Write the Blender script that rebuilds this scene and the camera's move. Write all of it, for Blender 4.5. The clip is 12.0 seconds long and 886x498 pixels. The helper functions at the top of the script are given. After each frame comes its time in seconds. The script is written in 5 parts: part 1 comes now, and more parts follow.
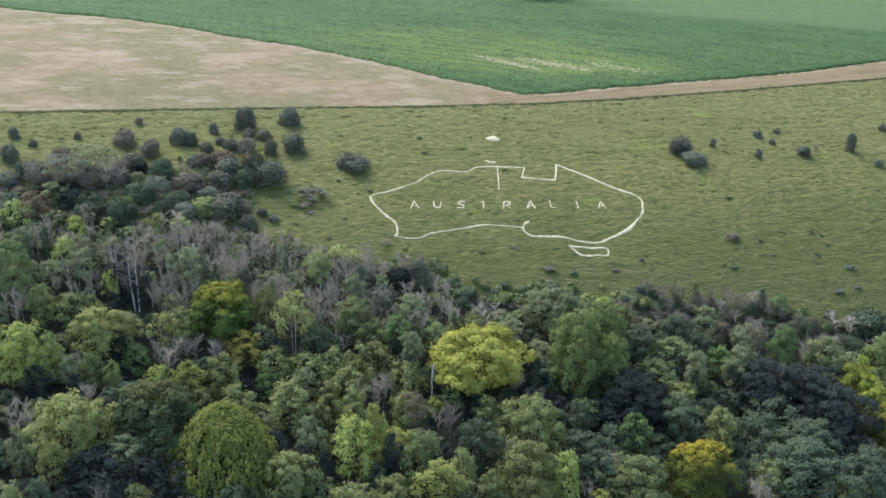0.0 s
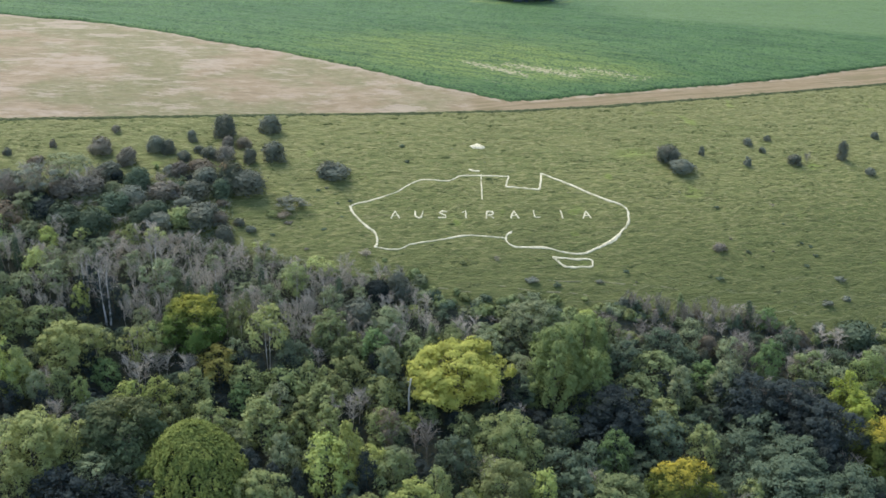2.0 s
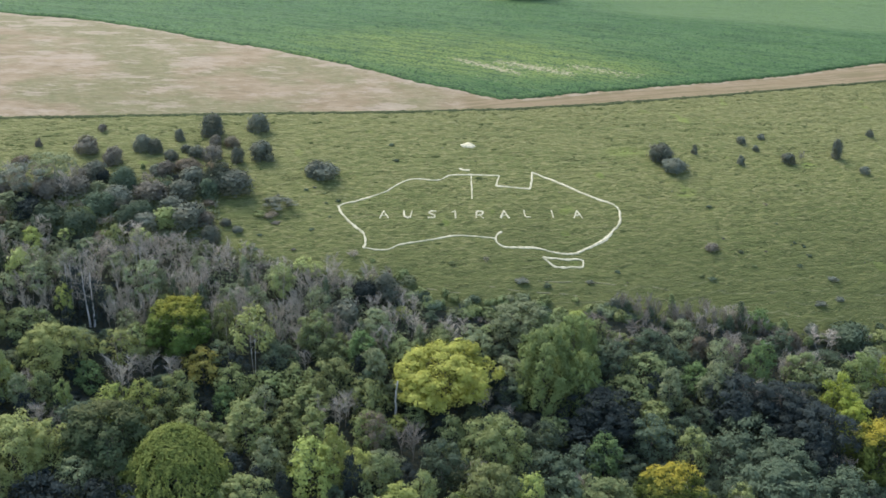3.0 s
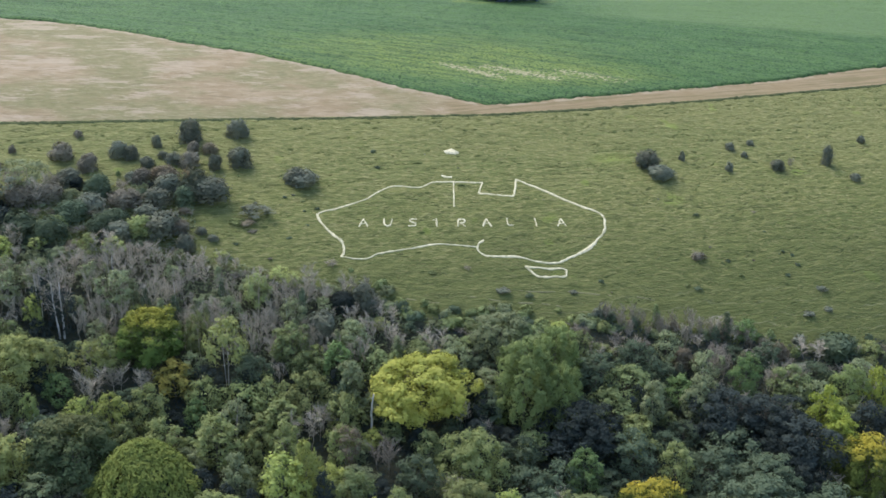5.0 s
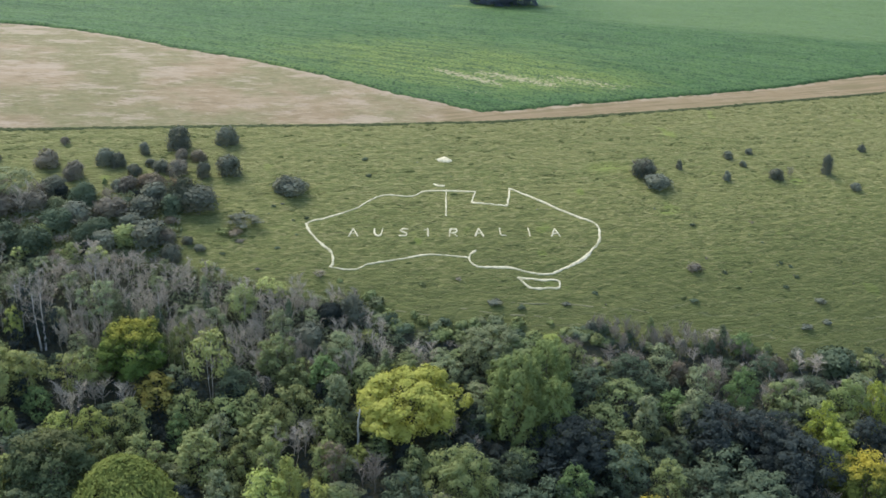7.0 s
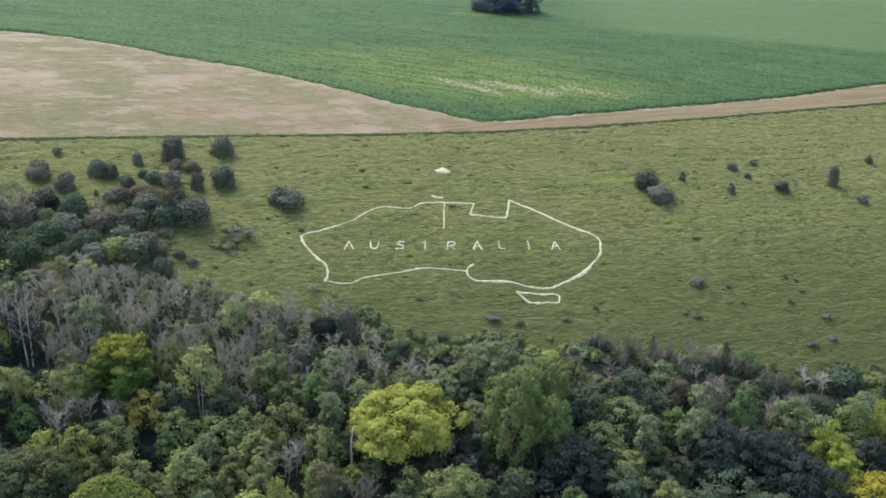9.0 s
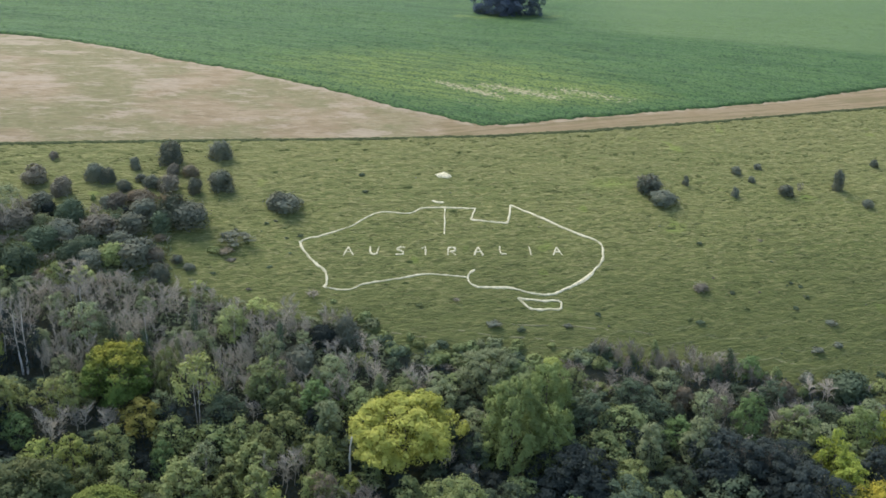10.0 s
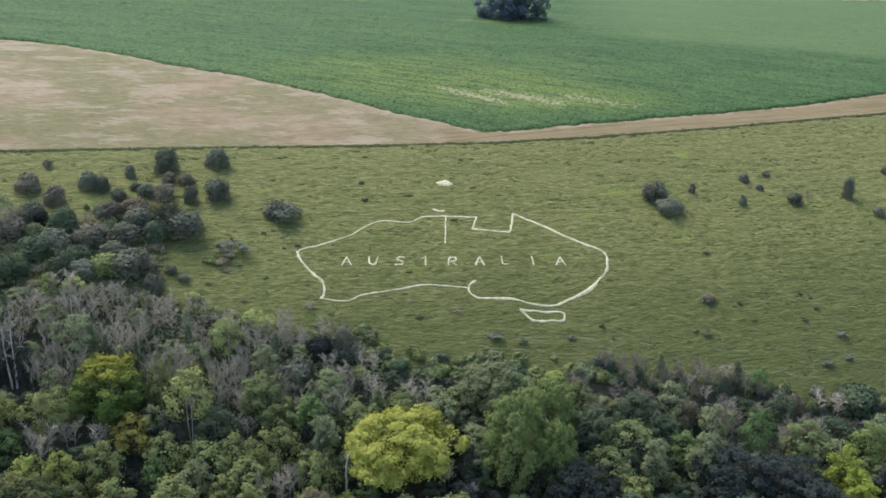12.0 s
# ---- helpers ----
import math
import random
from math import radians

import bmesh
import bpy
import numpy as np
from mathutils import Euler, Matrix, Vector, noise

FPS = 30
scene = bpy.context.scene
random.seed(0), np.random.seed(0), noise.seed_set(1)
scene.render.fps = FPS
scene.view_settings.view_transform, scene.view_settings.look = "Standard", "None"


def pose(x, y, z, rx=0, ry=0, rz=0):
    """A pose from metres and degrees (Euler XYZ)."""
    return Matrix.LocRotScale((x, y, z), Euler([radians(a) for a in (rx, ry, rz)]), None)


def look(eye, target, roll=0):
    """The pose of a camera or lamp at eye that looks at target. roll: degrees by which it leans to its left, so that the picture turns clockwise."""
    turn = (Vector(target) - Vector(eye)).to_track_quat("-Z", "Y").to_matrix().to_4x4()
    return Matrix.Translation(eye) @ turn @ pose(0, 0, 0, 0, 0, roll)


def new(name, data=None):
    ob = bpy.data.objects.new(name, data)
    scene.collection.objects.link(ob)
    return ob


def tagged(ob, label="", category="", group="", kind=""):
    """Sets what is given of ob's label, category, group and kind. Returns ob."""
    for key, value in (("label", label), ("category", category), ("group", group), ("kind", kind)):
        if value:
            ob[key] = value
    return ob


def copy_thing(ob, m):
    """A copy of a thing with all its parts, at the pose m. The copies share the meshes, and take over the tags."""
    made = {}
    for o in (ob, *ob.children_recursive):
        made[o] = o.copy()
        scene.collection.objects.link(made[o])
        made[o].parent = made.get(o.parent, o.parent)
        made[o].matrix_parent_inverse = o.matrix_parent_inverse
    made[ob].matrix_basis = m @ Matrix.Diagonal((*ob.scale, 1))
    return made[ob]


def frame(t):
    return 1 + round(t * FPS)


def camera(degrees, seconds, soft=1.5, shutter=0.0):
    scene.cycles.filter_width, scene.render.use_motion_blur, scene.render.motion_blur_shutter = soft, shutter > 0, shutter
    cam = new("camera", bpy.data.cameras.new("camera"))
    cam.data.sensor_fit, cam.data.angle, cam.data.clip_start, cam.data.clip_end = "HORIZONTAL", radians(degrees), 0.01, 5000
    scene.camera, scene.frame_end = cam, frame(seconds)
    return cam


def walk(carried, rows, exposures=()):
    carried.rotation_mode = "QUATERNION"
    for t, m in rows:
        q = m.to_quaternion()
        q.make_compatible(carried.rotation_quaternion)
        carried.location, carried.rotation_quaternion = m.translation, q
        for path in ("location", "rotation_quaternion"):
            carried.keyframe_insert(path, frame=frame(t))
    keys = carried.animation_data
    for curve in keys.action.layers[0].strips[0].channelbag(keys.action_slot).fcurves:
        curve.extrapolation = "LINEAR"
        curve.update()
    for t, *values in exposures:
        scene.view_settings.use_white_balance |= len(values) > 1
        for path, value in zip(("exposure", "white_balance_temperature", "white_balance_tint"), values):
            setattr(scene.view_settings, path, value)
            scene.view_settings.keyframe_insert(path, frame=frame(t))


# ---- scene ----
cam = camera(42.9, 12.0, soft=1.6)
METRES, EYE, TILT, LEAN, TURN = 35.0, 70.0, -20.0, 0.0, 0.0
EXPOSURE = 0.68
ROWS = [
    (0.0, 0.0, 0.0, 0.0, 0.0, 0.0, -0.0),
    (0.5, 0.0331, 0.0313, 0.0217, 0.02, 0.02, -0.03),
    (1.0, 0.0669, 0.0618, 0.0369, 0.04, 0.04, -0.06),
    (1.5, 0.1001, 0.0932, 0.0501, 0.12, 0.02, -0.07),
    (2.0, 0.1334, 0.1256, 0.0663, 0.17, -0.01, -0.09),
    (2.5, 0.1691, 0.159, 0.0816, 0.18, -0.15, -0.06),
    (3.0, 0.2014, 0.1924, 0.0947, 0.2, -0.24, -0.07),
    (5.0, 0.3177, 0.3211, 0.1386, 0.23, -0.17, -0.1),
    (5.5, 0.3435, 0.35, 0.1524, 0.27, -0.14, -0.14),
    (6.0, 0.3663, 0.3782, 0.164, 0.32, -0.18, -0.19),
    (6.5, 0.3853, 0.4064, 0.1739, 0.41, -0.11, -0.25),
    (7.0, 0.3995, 0.4375, 0.1859, 0.51, -0.06, -0.32),
    (9.0, 0.4482, 0.5685, 0.2358, 0.83, 0.18, -0.47),
    (9.5, 0.4552, 0.6041, 0.2458, 0.91, 0.25, -0.48),
    (10.0, 0.4631, 0.64, 0.2562, 1.0, 0.28, -0.48),
    (10.5, 0.4722, 0.6743, 0.2635, 1.12, 0.31, -0.48),
    (11.0, 0.4812, 0.7101, 0.2754, 1.2, 0.33, -0.47),
    (11.5, 0.4902, 0.7452, 0.2852, 1.27, 0.39, -0.46),
    (12.0, 0.5011, 0.7805, 0.2951, 1.4, 0.44, -0.47),
]
walk(cam, [(t, pose(0, 0, EYE, TILT, LEAN, TURN) @ pose(METRES * x, METRES * y, METRES * z, 90 + pitch, roll, yaw)) for t, x, y, z, yaw, pitch, roll in ROWS],
     exposures=[(0.0, EXPOSURE, 6280, 11.5), (5.5, EXPOSURE - 0.06, 6320, 11), (9.5, EXPOSURE - 0.14, 6450, 10), (12.0, EXPOSURE - 0.21, 6500, 10)])

# ---- world, sun, exposure ----
SUN_AZ, SUN_EL = 318.0, 54.0   # compass-like: degrees from +y towards +x
world = bpy.data.worlds.new("overcast_sky")
scene.world = world
world.use_nodes = True
wn = world.node_tree
wn.nodes.clear()
sky = wn.nodes.new("ShaderNodeTexSky")
sky.sky_type = "NISHITA"
sky.sun_disc = False
sky.sun_elevation, sky.sun_rotation = radians(SUN_EL), radians(SUN_AZ)
sky.air_density, sky.dust_density, sky.ozone_density = 1.0, 1.4, 1.0
bg = wn.nodes.new("ShaderNodeBackground")
bg.inputs["Strength"].default_value = 0.180
wout = wn.nodes.new("ShaderNodeOutputWorld")
wn.links.new(sky.outputs[0], bg.inputs["Color"])
wn.links.new(bg.outputs[0], wout.inputs["Surface"])
sun_data = bpy.data.lights.new("sun", "SUN")
sun_data.energy, sun_data.angle, sun_data.color = 2.25, radians(40), (1.0, 0.965, 0.90)
sun = new("sun", sun_data)
_a, _e = radians(SUN_AZ), radians(SUN_EL)
sun.matrix_world = look((0, 0, 0), (-math.sin(_a) * math.cos(_e), -math.cos(_a) * math.cos(_e), -math.sin(_e)))


# ---- materials ----
class Nodes:
    """A small wrapper to wire a node material."""

    def __init__(self, name):
        self.mat = bpy.data.materials.new(name)
        self.mat.use_nodes = True
        self.t = self.mat.node_tree
        self.t.nodes.clear()
        self.out = self.t.nodes.new("ShaderNodeOutputMaterial")

    def n(self, kind, **values):
        node = self.t.nodes.new(kind)
        for key, value in values.items():
            node.inputs[key.replace("_", " ")].default_value = value
        return node

    def link(self, a, b):
        self.t.links.new(a, b)

    def noise(self, coord, scale, detail=3.0, rough=0.6):
        node = self.n("ShaderNodeTexNoise", Scale=scale, Detail=detail, Roughness=rough)
        self.link(coord, node.inputs["Vector"])
        return node.outputs["Fac"]

    def stretched(self, co, sx, sy, sz, turn=0.0):
        """Turns the coordinates about z, then scales them."""
        first = self.t.nodes.new("ShaderNodeMapping")
        first.inputs["Rotation"].default_value = (0, 0, radians(turn))
        self.link(co, first.inputs["Vector"])
        second = self.t.nodes.new("ShaderNodeMapping")
        second.inputs["Scale"].default_value = (sx, sy, sz)
        self.link(first.outputs[0], second.inputs["Vector"])
        return second.outputs[0]

    def ramp(self, fac, low, high):
        node = self.n("ShaderNodeMapRange", From_Min=low, From_Max=high)
        node.interpolation_type = "SMOOTHSTEP"
        self.link(fac, node.inputs["Value"])
        return node.outputs[0]

    def mix(self, fac, a, b, kind="MIX"):
        node = self.t.nodes.new("ShaderNodeMix")
        node.data_type, node.blend_type = "RGBA", kind
        for value, sock in ((fac, node.inputs[0]), (a, node.inputs[6]), (b, node.inputs[7])):
            if isinstance(value, (int, float)):
                sock.default_value = value
            elif isinstance(value, tuple):
                sock.default_value = (*value, 1.0)
            else:
                self.link(value, sock)
        return node.outputs[2]

    def math(self, op, a, b=0.0):
        node = self.t.nodes.new("ShaderNodeMath")
        node.operation = op
        for value, sock in ((a, node.inputs[0]), (b, node.inputs[1])):
            if isinstance(value, (int, float)):
                sock.default_value = value
            else:
                self.link(value, sock)
        return node.outputs[0]

    def attr(self, name):
        node = self.t.nodes.new("ShaderNodeAttribute")
        node.attribute_name = name
        return node.outputs["Fac"]

    def coords(self):
        return self.t.nodes.new("ShaderNodeTexCoord").outputs["Object"]

    def surface(self, color, rough=0.9, bump=None, strength=0.5, distance=0.1, through_leaf=0.0, gloss=0.2):
        b = self.n("ShaderNodeBsdfPrincipled", Roughness=rough)
        b.inputs["Specular IOR Level"].default_value = gloss
        if isinstance(color, tuple):
            b.inputs["Base Color"].default_value = (*color, 1.0)
        else:
            self.link(color, b.inputs["Base Color"])
        if bump is not None:
            node = self.n("ShaderNodeBump", Strength=strength, Distance=distance)
            self.link(bump, node.inputs["Height"])
            self.link(node.outputs[0], b.inputs["Normal"])
        shader = b.outputs[0]
        if through_leaf:
            tr = self.n("ShaderNodeBsdfTranslucent")
            self.link(color, tr.inputs["Color"])
            m = self.n("ShaderNodeMixShader", Fac=through_leaf)
            self.link(shader, m.inputs[1])
            self.link(tr.outputs[0], m.inputs[2])
            shader = m.outputs[0]
        self.link(shader, self.out.inputs["Surface"])
        return self.mat


def leaf_material(name, base, tint, amount=0.45, rise=None):
    """Foliage: base colour, with sprays and whole patches of the crown turned towards a tint."""
    k = Nodes(name)
    geo = k.t.nodes.new("ShaderNodeNewGeometry")
    info = k.t.nodes.new("ShaderNodeObjectInfo")
    co = k.coords()
    patch = k.ramp(k.noise(co, 0.55, 3.0), 0.42, 0.66)
    if rise:  # the leaves turn from the top of the crown downwards
        xyz = k.t.nodes.new("ShaderNodeSeparateXYZ")
        k.link(co, xyz.inputs[0])
        height = k.math("ADD", xyz.outputs["Z"], k.math("MULTIPLY", k.math("SUBTRACT", k.noise(co, 0.5, 3.0), 0.5), 9.0))
        patch = k.ramp(height, *rise)
    col = k.mix(k.math("MULTIPLY", patch, amount), base, tint)
    dark = tuple(c * 0.5 for c in base)
    col = k.mix(k.math("MULTIPLY", geo.outputs["Random Per Island"], 0.15), col, dark)
    hue = k.n("ShaderNodeHueSaturation")
    k.link(k.math("ADD", k.math("MULTIPLY", info.outputs["Random"], 0.014), 0.493), hue.inputs["Hue"])
    k.link(k.math("ADD", k.math("MULTIPLY", info.outputs["Random"], 0.4), 0.8), hue.inputs["Value"])
    k.link(col, hue.inputs["Color"])
    return k.surface(hue.outputs[0], rough=0.8, through_leaf=0.24, gloss=0.04)


def bark_material(name, base, pale):
    k = Nodes(name)
    co = k.coords()
    f = k.ramp(k.noise(k.stretched(co, 3, 3, 0.6), 2.0, 4.0), 0.35, 0.65)
    return k.surface(k.mix(f, base, pale), rough=0.9, bump=k.noise(co, 12.0), strength=0.6, distance=0.03)


LEAF = {
    "dark": leaf_material("dark_green_leaves", (0.125, 0.165, 0.101), (0.186, 0.216, 0.119)),
    "mid": leaf_material("mid_green_leaves", (0.211, 0.258, 0.113), (0.303, 0.318, 0.128)),
    "olive": leaf_material("olive_leaves", (0.272, 0.314, 0.126), (0.373, 0.374, 0.147)),
    "light": leaf_material("light_green_leaves", (0.362, 0.410, 0.124), (0.448, 0.463, 0.146)),
    "yellowgreen": leaf_material("yellow_green_leaves", (0.418, 0.425, 0.100), (0.585, 0.545, 0.155)),
    "beech": leaf_material("beech_leaves", (0.253, 0.315, 0.084), (0.347, 0.385, 0.108)),
    "willow": leaf_material("willow_leaves", (0.266, 0.335, 0.122), (0.314, 0.372, 0.138)),
    "bluegreen": leaf_material("blue_green_leaves", (0.160, 0.233, 0.091), (0.228, 0.300, 0.111)),
    "gold": leaf_material("golden_leaves", (0.376, 0.352, 0.099), (0.462, 0.393, 0.099), 0.7),
    "orange": leaf_material("turning_leaves", (0.134, 0.167, 0.043), (0.515, 0.426, 0.067), 0.95, rise=(8.5, 13.5)),
    "pale": leaf_material("pale_leaves", (0.385, 0.430, 0.160), (0.530, 0.535, 0.205)),
    "haw": leaf_material("hawthorn_leaves", (0.188, 0.207, 0.153), (0.317, 0.289, 0.176)),
    # blackthorn's own near-black, also used to paint shaded hollows between crowns
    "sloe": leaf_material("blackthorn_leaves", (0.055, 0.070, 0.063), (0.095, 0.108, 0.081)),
    "umber": leaf_material("bronzing_leaves", (0.094, 0.124, 0.062), (0.155, 0.157, 0.068), 0.85, rise=(7.5, 14.0)),
    "plum": leaf_material("plum_brown_leaves", (0.219, 0.201, 0.152), (0.316, 0.281, 0.192)),
    "rust": leaf_material("rusty_leaves", (0.235, 0.207, 0.144), (0.365, 0.252, 0.138)),
    "russet": leaf_material("russet_topped_leaves", (0.135, 0.150, 0.098), (0.330, 0.215, 0.105), 0.8, rise=(2.2, 5.0)),
    "greygreen": leaf_material("grey_green_leaves", (0.250, 0.290, 0.154), (0.348, 0.360, 0.185)),
    # dark green pushed to blue, painting distance haze into the leaf colour
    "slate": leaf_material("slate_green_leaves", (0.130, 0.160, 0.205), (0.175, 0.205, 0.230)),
    "yellow": leaf_material("yellow_leaves", (0.347, 0.400, 0.083), (0.456, 0.455, 0.090), 0.7),
    "oldgold": leaf_material("olive_gold_leaves", (0.120, 0.188, 0.052), (0.355, 0.338, 0.064), 0.95, rise=(6.5, 14.0)),
}
BARK = bark_material("grey_brown_bark", (0.10, 0.085, 0.07), (0.20, 0.18, 0.155))
TWIG = bark_material("bare_grey_twigs", (0.34, 0.305, 0.245), (0.47, 0.42, 0.34))
TWIG_DARK = bark_material("dark_brown_twigs", (0.39, 0.345, 0.27), (0.53, 0.475, 0.375))
TWIG_BROWN = bark_material("brown_thorn_twigs", (0.265, 0.23, 0.178), (0.37, 0.325, 0.255))
BIRCH = bark_material("white_birch_bark", (0.42, 0.40, 0.36), (0.62, 0.60, 0.55))


def ground_material():
    k = Nodes("downland_ground")
    co = k.coords()
    along = k.stretched(co, 0.30, 1.7, 1.0, -16)
    wide = k.ramp(k.noise(along, 0.06, 4.0), 0.35, 0.65)
    middle = k.ramp(k.noise(along, 0.45, 4.0), 0.36, 0.64)
    # dark dashes paint tussock shade, pale ones lit straw tips, into the turf
    fine = k.ramp(k.noise(k.stretched(co, 0.36, 1.05, 1.0, -12), 1.5, 3.0), 0.46, 0.59)
    grass = k.mix(wide, (0.141, 0.164, 0.050), (0.173, 0.186, 0.061))
    grass = k.mix(k.math("MULTIPLY", middle, 0.30), grass, (0.208, 0.196, 0.077))
    grass = k.mix(k.math("MULTIPLY", fine, 0.52), grass, (0.085, 0.100, 0.029))
    tips = k.ramp(k.noise(k.stretched(co, 0.32, 1.1, 1.0, -12), 1.7, 4.0, 0.6), 0.545, 0.60)
    grass = k.mix(k.math("MULTIPLY", tips, 0.62), grass, (0.300, 0.276, 0.116))
    lush = k.ramp(k.noise(co, 0.11, 2.0), 0.66, 0.74)
    lush = k.math("MAXIMUM", lush, k.attr("lush"))
    grass = k.mix(k.math("MULTIPLY", lush, 0.8), grass, (0.203, 0.250, 0.057))
    grass = k.mix(k.math("MULTIPLY", k.ramp(k.noise(along, 0.9, 3.0), 0.60, 0.72), 0.4), grass, (0.322, 0.280, 0.133))
    # grass turns paler and yellower up the slope
    upslope = k.ramp(k.math("ADD", k.attr("contour"), k.math("MULTIPLY", k.math("SUBTRACT", k.noise(co, 0.05, 3.0), 0.5), 50.0)), 228.0, 285.0)
    grass = k.mix(k.math("MULTIPLY", upslope, 0.22), grass, (0.265, 0.248, 0.107))
    # grass darkened down the slope and to the right: cloud shade put into colour
    darkened = k.ramp(k.math("ADD", k.attr("contour"), k.math("MULTIPLY", k.math("SUBTRACT", k.noise(co, 0.06, 3.0), 0.5), 30.0)), 244.0, 198.0)
    grass = k.mix(k.math("MULTIPLY", darkened, 0.75), grass, (0.096, 0.112, 0.036))
    # narrow sheep tracks along the foot of the slope
    tread = k.math("ADD", k.attr("contour"), k.math("MULTIPLY", k.noise(co, 0.10, 3.0), 5.0))
    tread = k.math("SINE", k.math("MULTIPLY", tread, 2.6))
    low = k.math("MULTIPLY", k.ramp(k.attr("contour"), 216.0, 207.0), k.ramp(k.noise(along, 0.22, 3.0), 0.42, 0.60))
    grass = k.mix(k.math("MULTIPLY", k.math("MULTIPLY", k.ramp(tread, 0.90, 1.0), low), 0.3), grass, (0.36, 0.34, 0.19))
    # stubble and bare chalky soil
    sideways = k.stretched(co, 0.55, 0.9, 1.0, -12)
    soil = k.mix(k.ramp(k.noise(sideways, 0.35, 5.0), 0.35, 0.65), (0.283, 0.214, 0.123), (0.356, 0.276, 0.172))
    soil = k.mix(k.math("MULTIPLY", k.ramp(k.noise(sideways, 1.4, 3.0), 0.50, 0.66), 0.22), soil, (0.190, 0.144, 0.077))
    weeds = k.mix(k.ramp(k.noise(sideways, 0.9, 4.0), 0.35, 0.65), (0.156, 0.169, 0.065), (0.219, 0.204, 0.095))
    green = k.ramp(k.noise(sideways, 0.07, 5.0), 0.38, 0.56)
    soil = k.mix(k.math("MULTIPLY", k.math("MULTIPLY", green, k.attr("weedy")), 0.7), soil, weeds)
    pale = k.math("MULTIPLY", k.math("ADD", k.math("MULTIPLY", k.attr("weedy"), 0.7), 0.3), 1.0)
    pale = k.math("MULTIPLY", pale, k.ramp(k.noise(k.stretched(co, 0.42, 1.15, 1.0, -10), 0.13, 9.0, 0.74), 0.50, 0.60))
    soil = k.mix(k.math("MULTIPLY", pale, 0.7), soil, (0.420, 0.336, 0.236))
    straw = k.stretched(co, 0.18, 1.3, 1.0, -8)
    soil = k.mix(k.math("MULTIPLY", k.ramp(k.noise(straw, 1.3, 4.0, 0.6), 0.52, 0.64), 0.42), soil, (0.165, 0.135, 0.072))
    soil = k.mix(k.math("MULTIPLY", k.ramp(k.noise(straw, 2.0, 3.0), 0.57, 0.66), 0.32), soil, (0.470, 0.392, 0.280))
    rim = k.math("MULTIPLY", k.ramp(k.attr("margin"), 4.5, 0.5), k.ramp(k.noise(co, 0.5, 3.0), 0.35, 0.6))
    soil = k.mix(k.math("MULTIPLY", rim, 0.6), soil, (0.389, 0.308, 0.215))
    soil = k.mix(k.math("MULTIPLY", k.ramp(k.attr("weedy"), 0.6, 0.35), 0.6), soil, (0.263, 0.192, 0.100))
    lane = k.stretched(co, 0.06, 1.0, 1.0, -22)
    wheel = k.math("MULTIPLY", k.ramp(k.noise(lane, 0.75, 4.0), 0.46, 0.60), k.ramp(k.attr("weedy"), 0.6, 0.35))
    soil = k.mix(k.math("MULTIPLY", wheel, 0.6), soil, (0.174, 0.148, 0.067))
    verge = k.math("MULTIPLY", k.ramp(k.attr("margin"), 1.5, 0.4), k.ramp(k.noise(co, 0.3, 4.0), 0.42, 0.62))
    soil = k.mix(k.math("MULTIPLY", verge, 0.5), soil, (0.470, 0.385, 0.270))
    edge = k.math("ADD", k.attr("field"), k.math("MULTIPLY", k.math("SUBTRACT", k.noise(co, 1.1), 0.5), 1.2))
    col = k.mix(k.ramp(edge, -0.25, 0.25), grass, soil)
    # leaf litter under the wood
    litter = k.mix(k.noise(co, 1.4), (0.048, 0.056, 0.032), (0.088, 0.084, 0.054))
    shade = k.math("ADD", k.attr("wood"), k.math("MULTIPLY", k.math("SUBTRACT", k.noise(co, 0.4), 0.5), 6.0))
    col = k.mix(k.ramp(shade, -1.0, 1.5), col, litter)
    rough_turf = k.math("SUBTRACT", 1.0, k.math("MULTIPLY", k.ramp(edge, -0.25, 0.25), 0.85))
    relief = k.math("ADD", k.noise(k.stretched(co, 0.42, 1.2, 1.0, -12), 1.3, 3.0), k.math("MULTIPLY", k.noise(k.stretched(co, 0.5, 1.4, 1.0, -16), 3.4, 3.0), 0.35))
    return k.surface(col, rough=0.95, bump=k.math("MULTIPLY", relief, rough_turf), strength=0.85, distance=0.5)


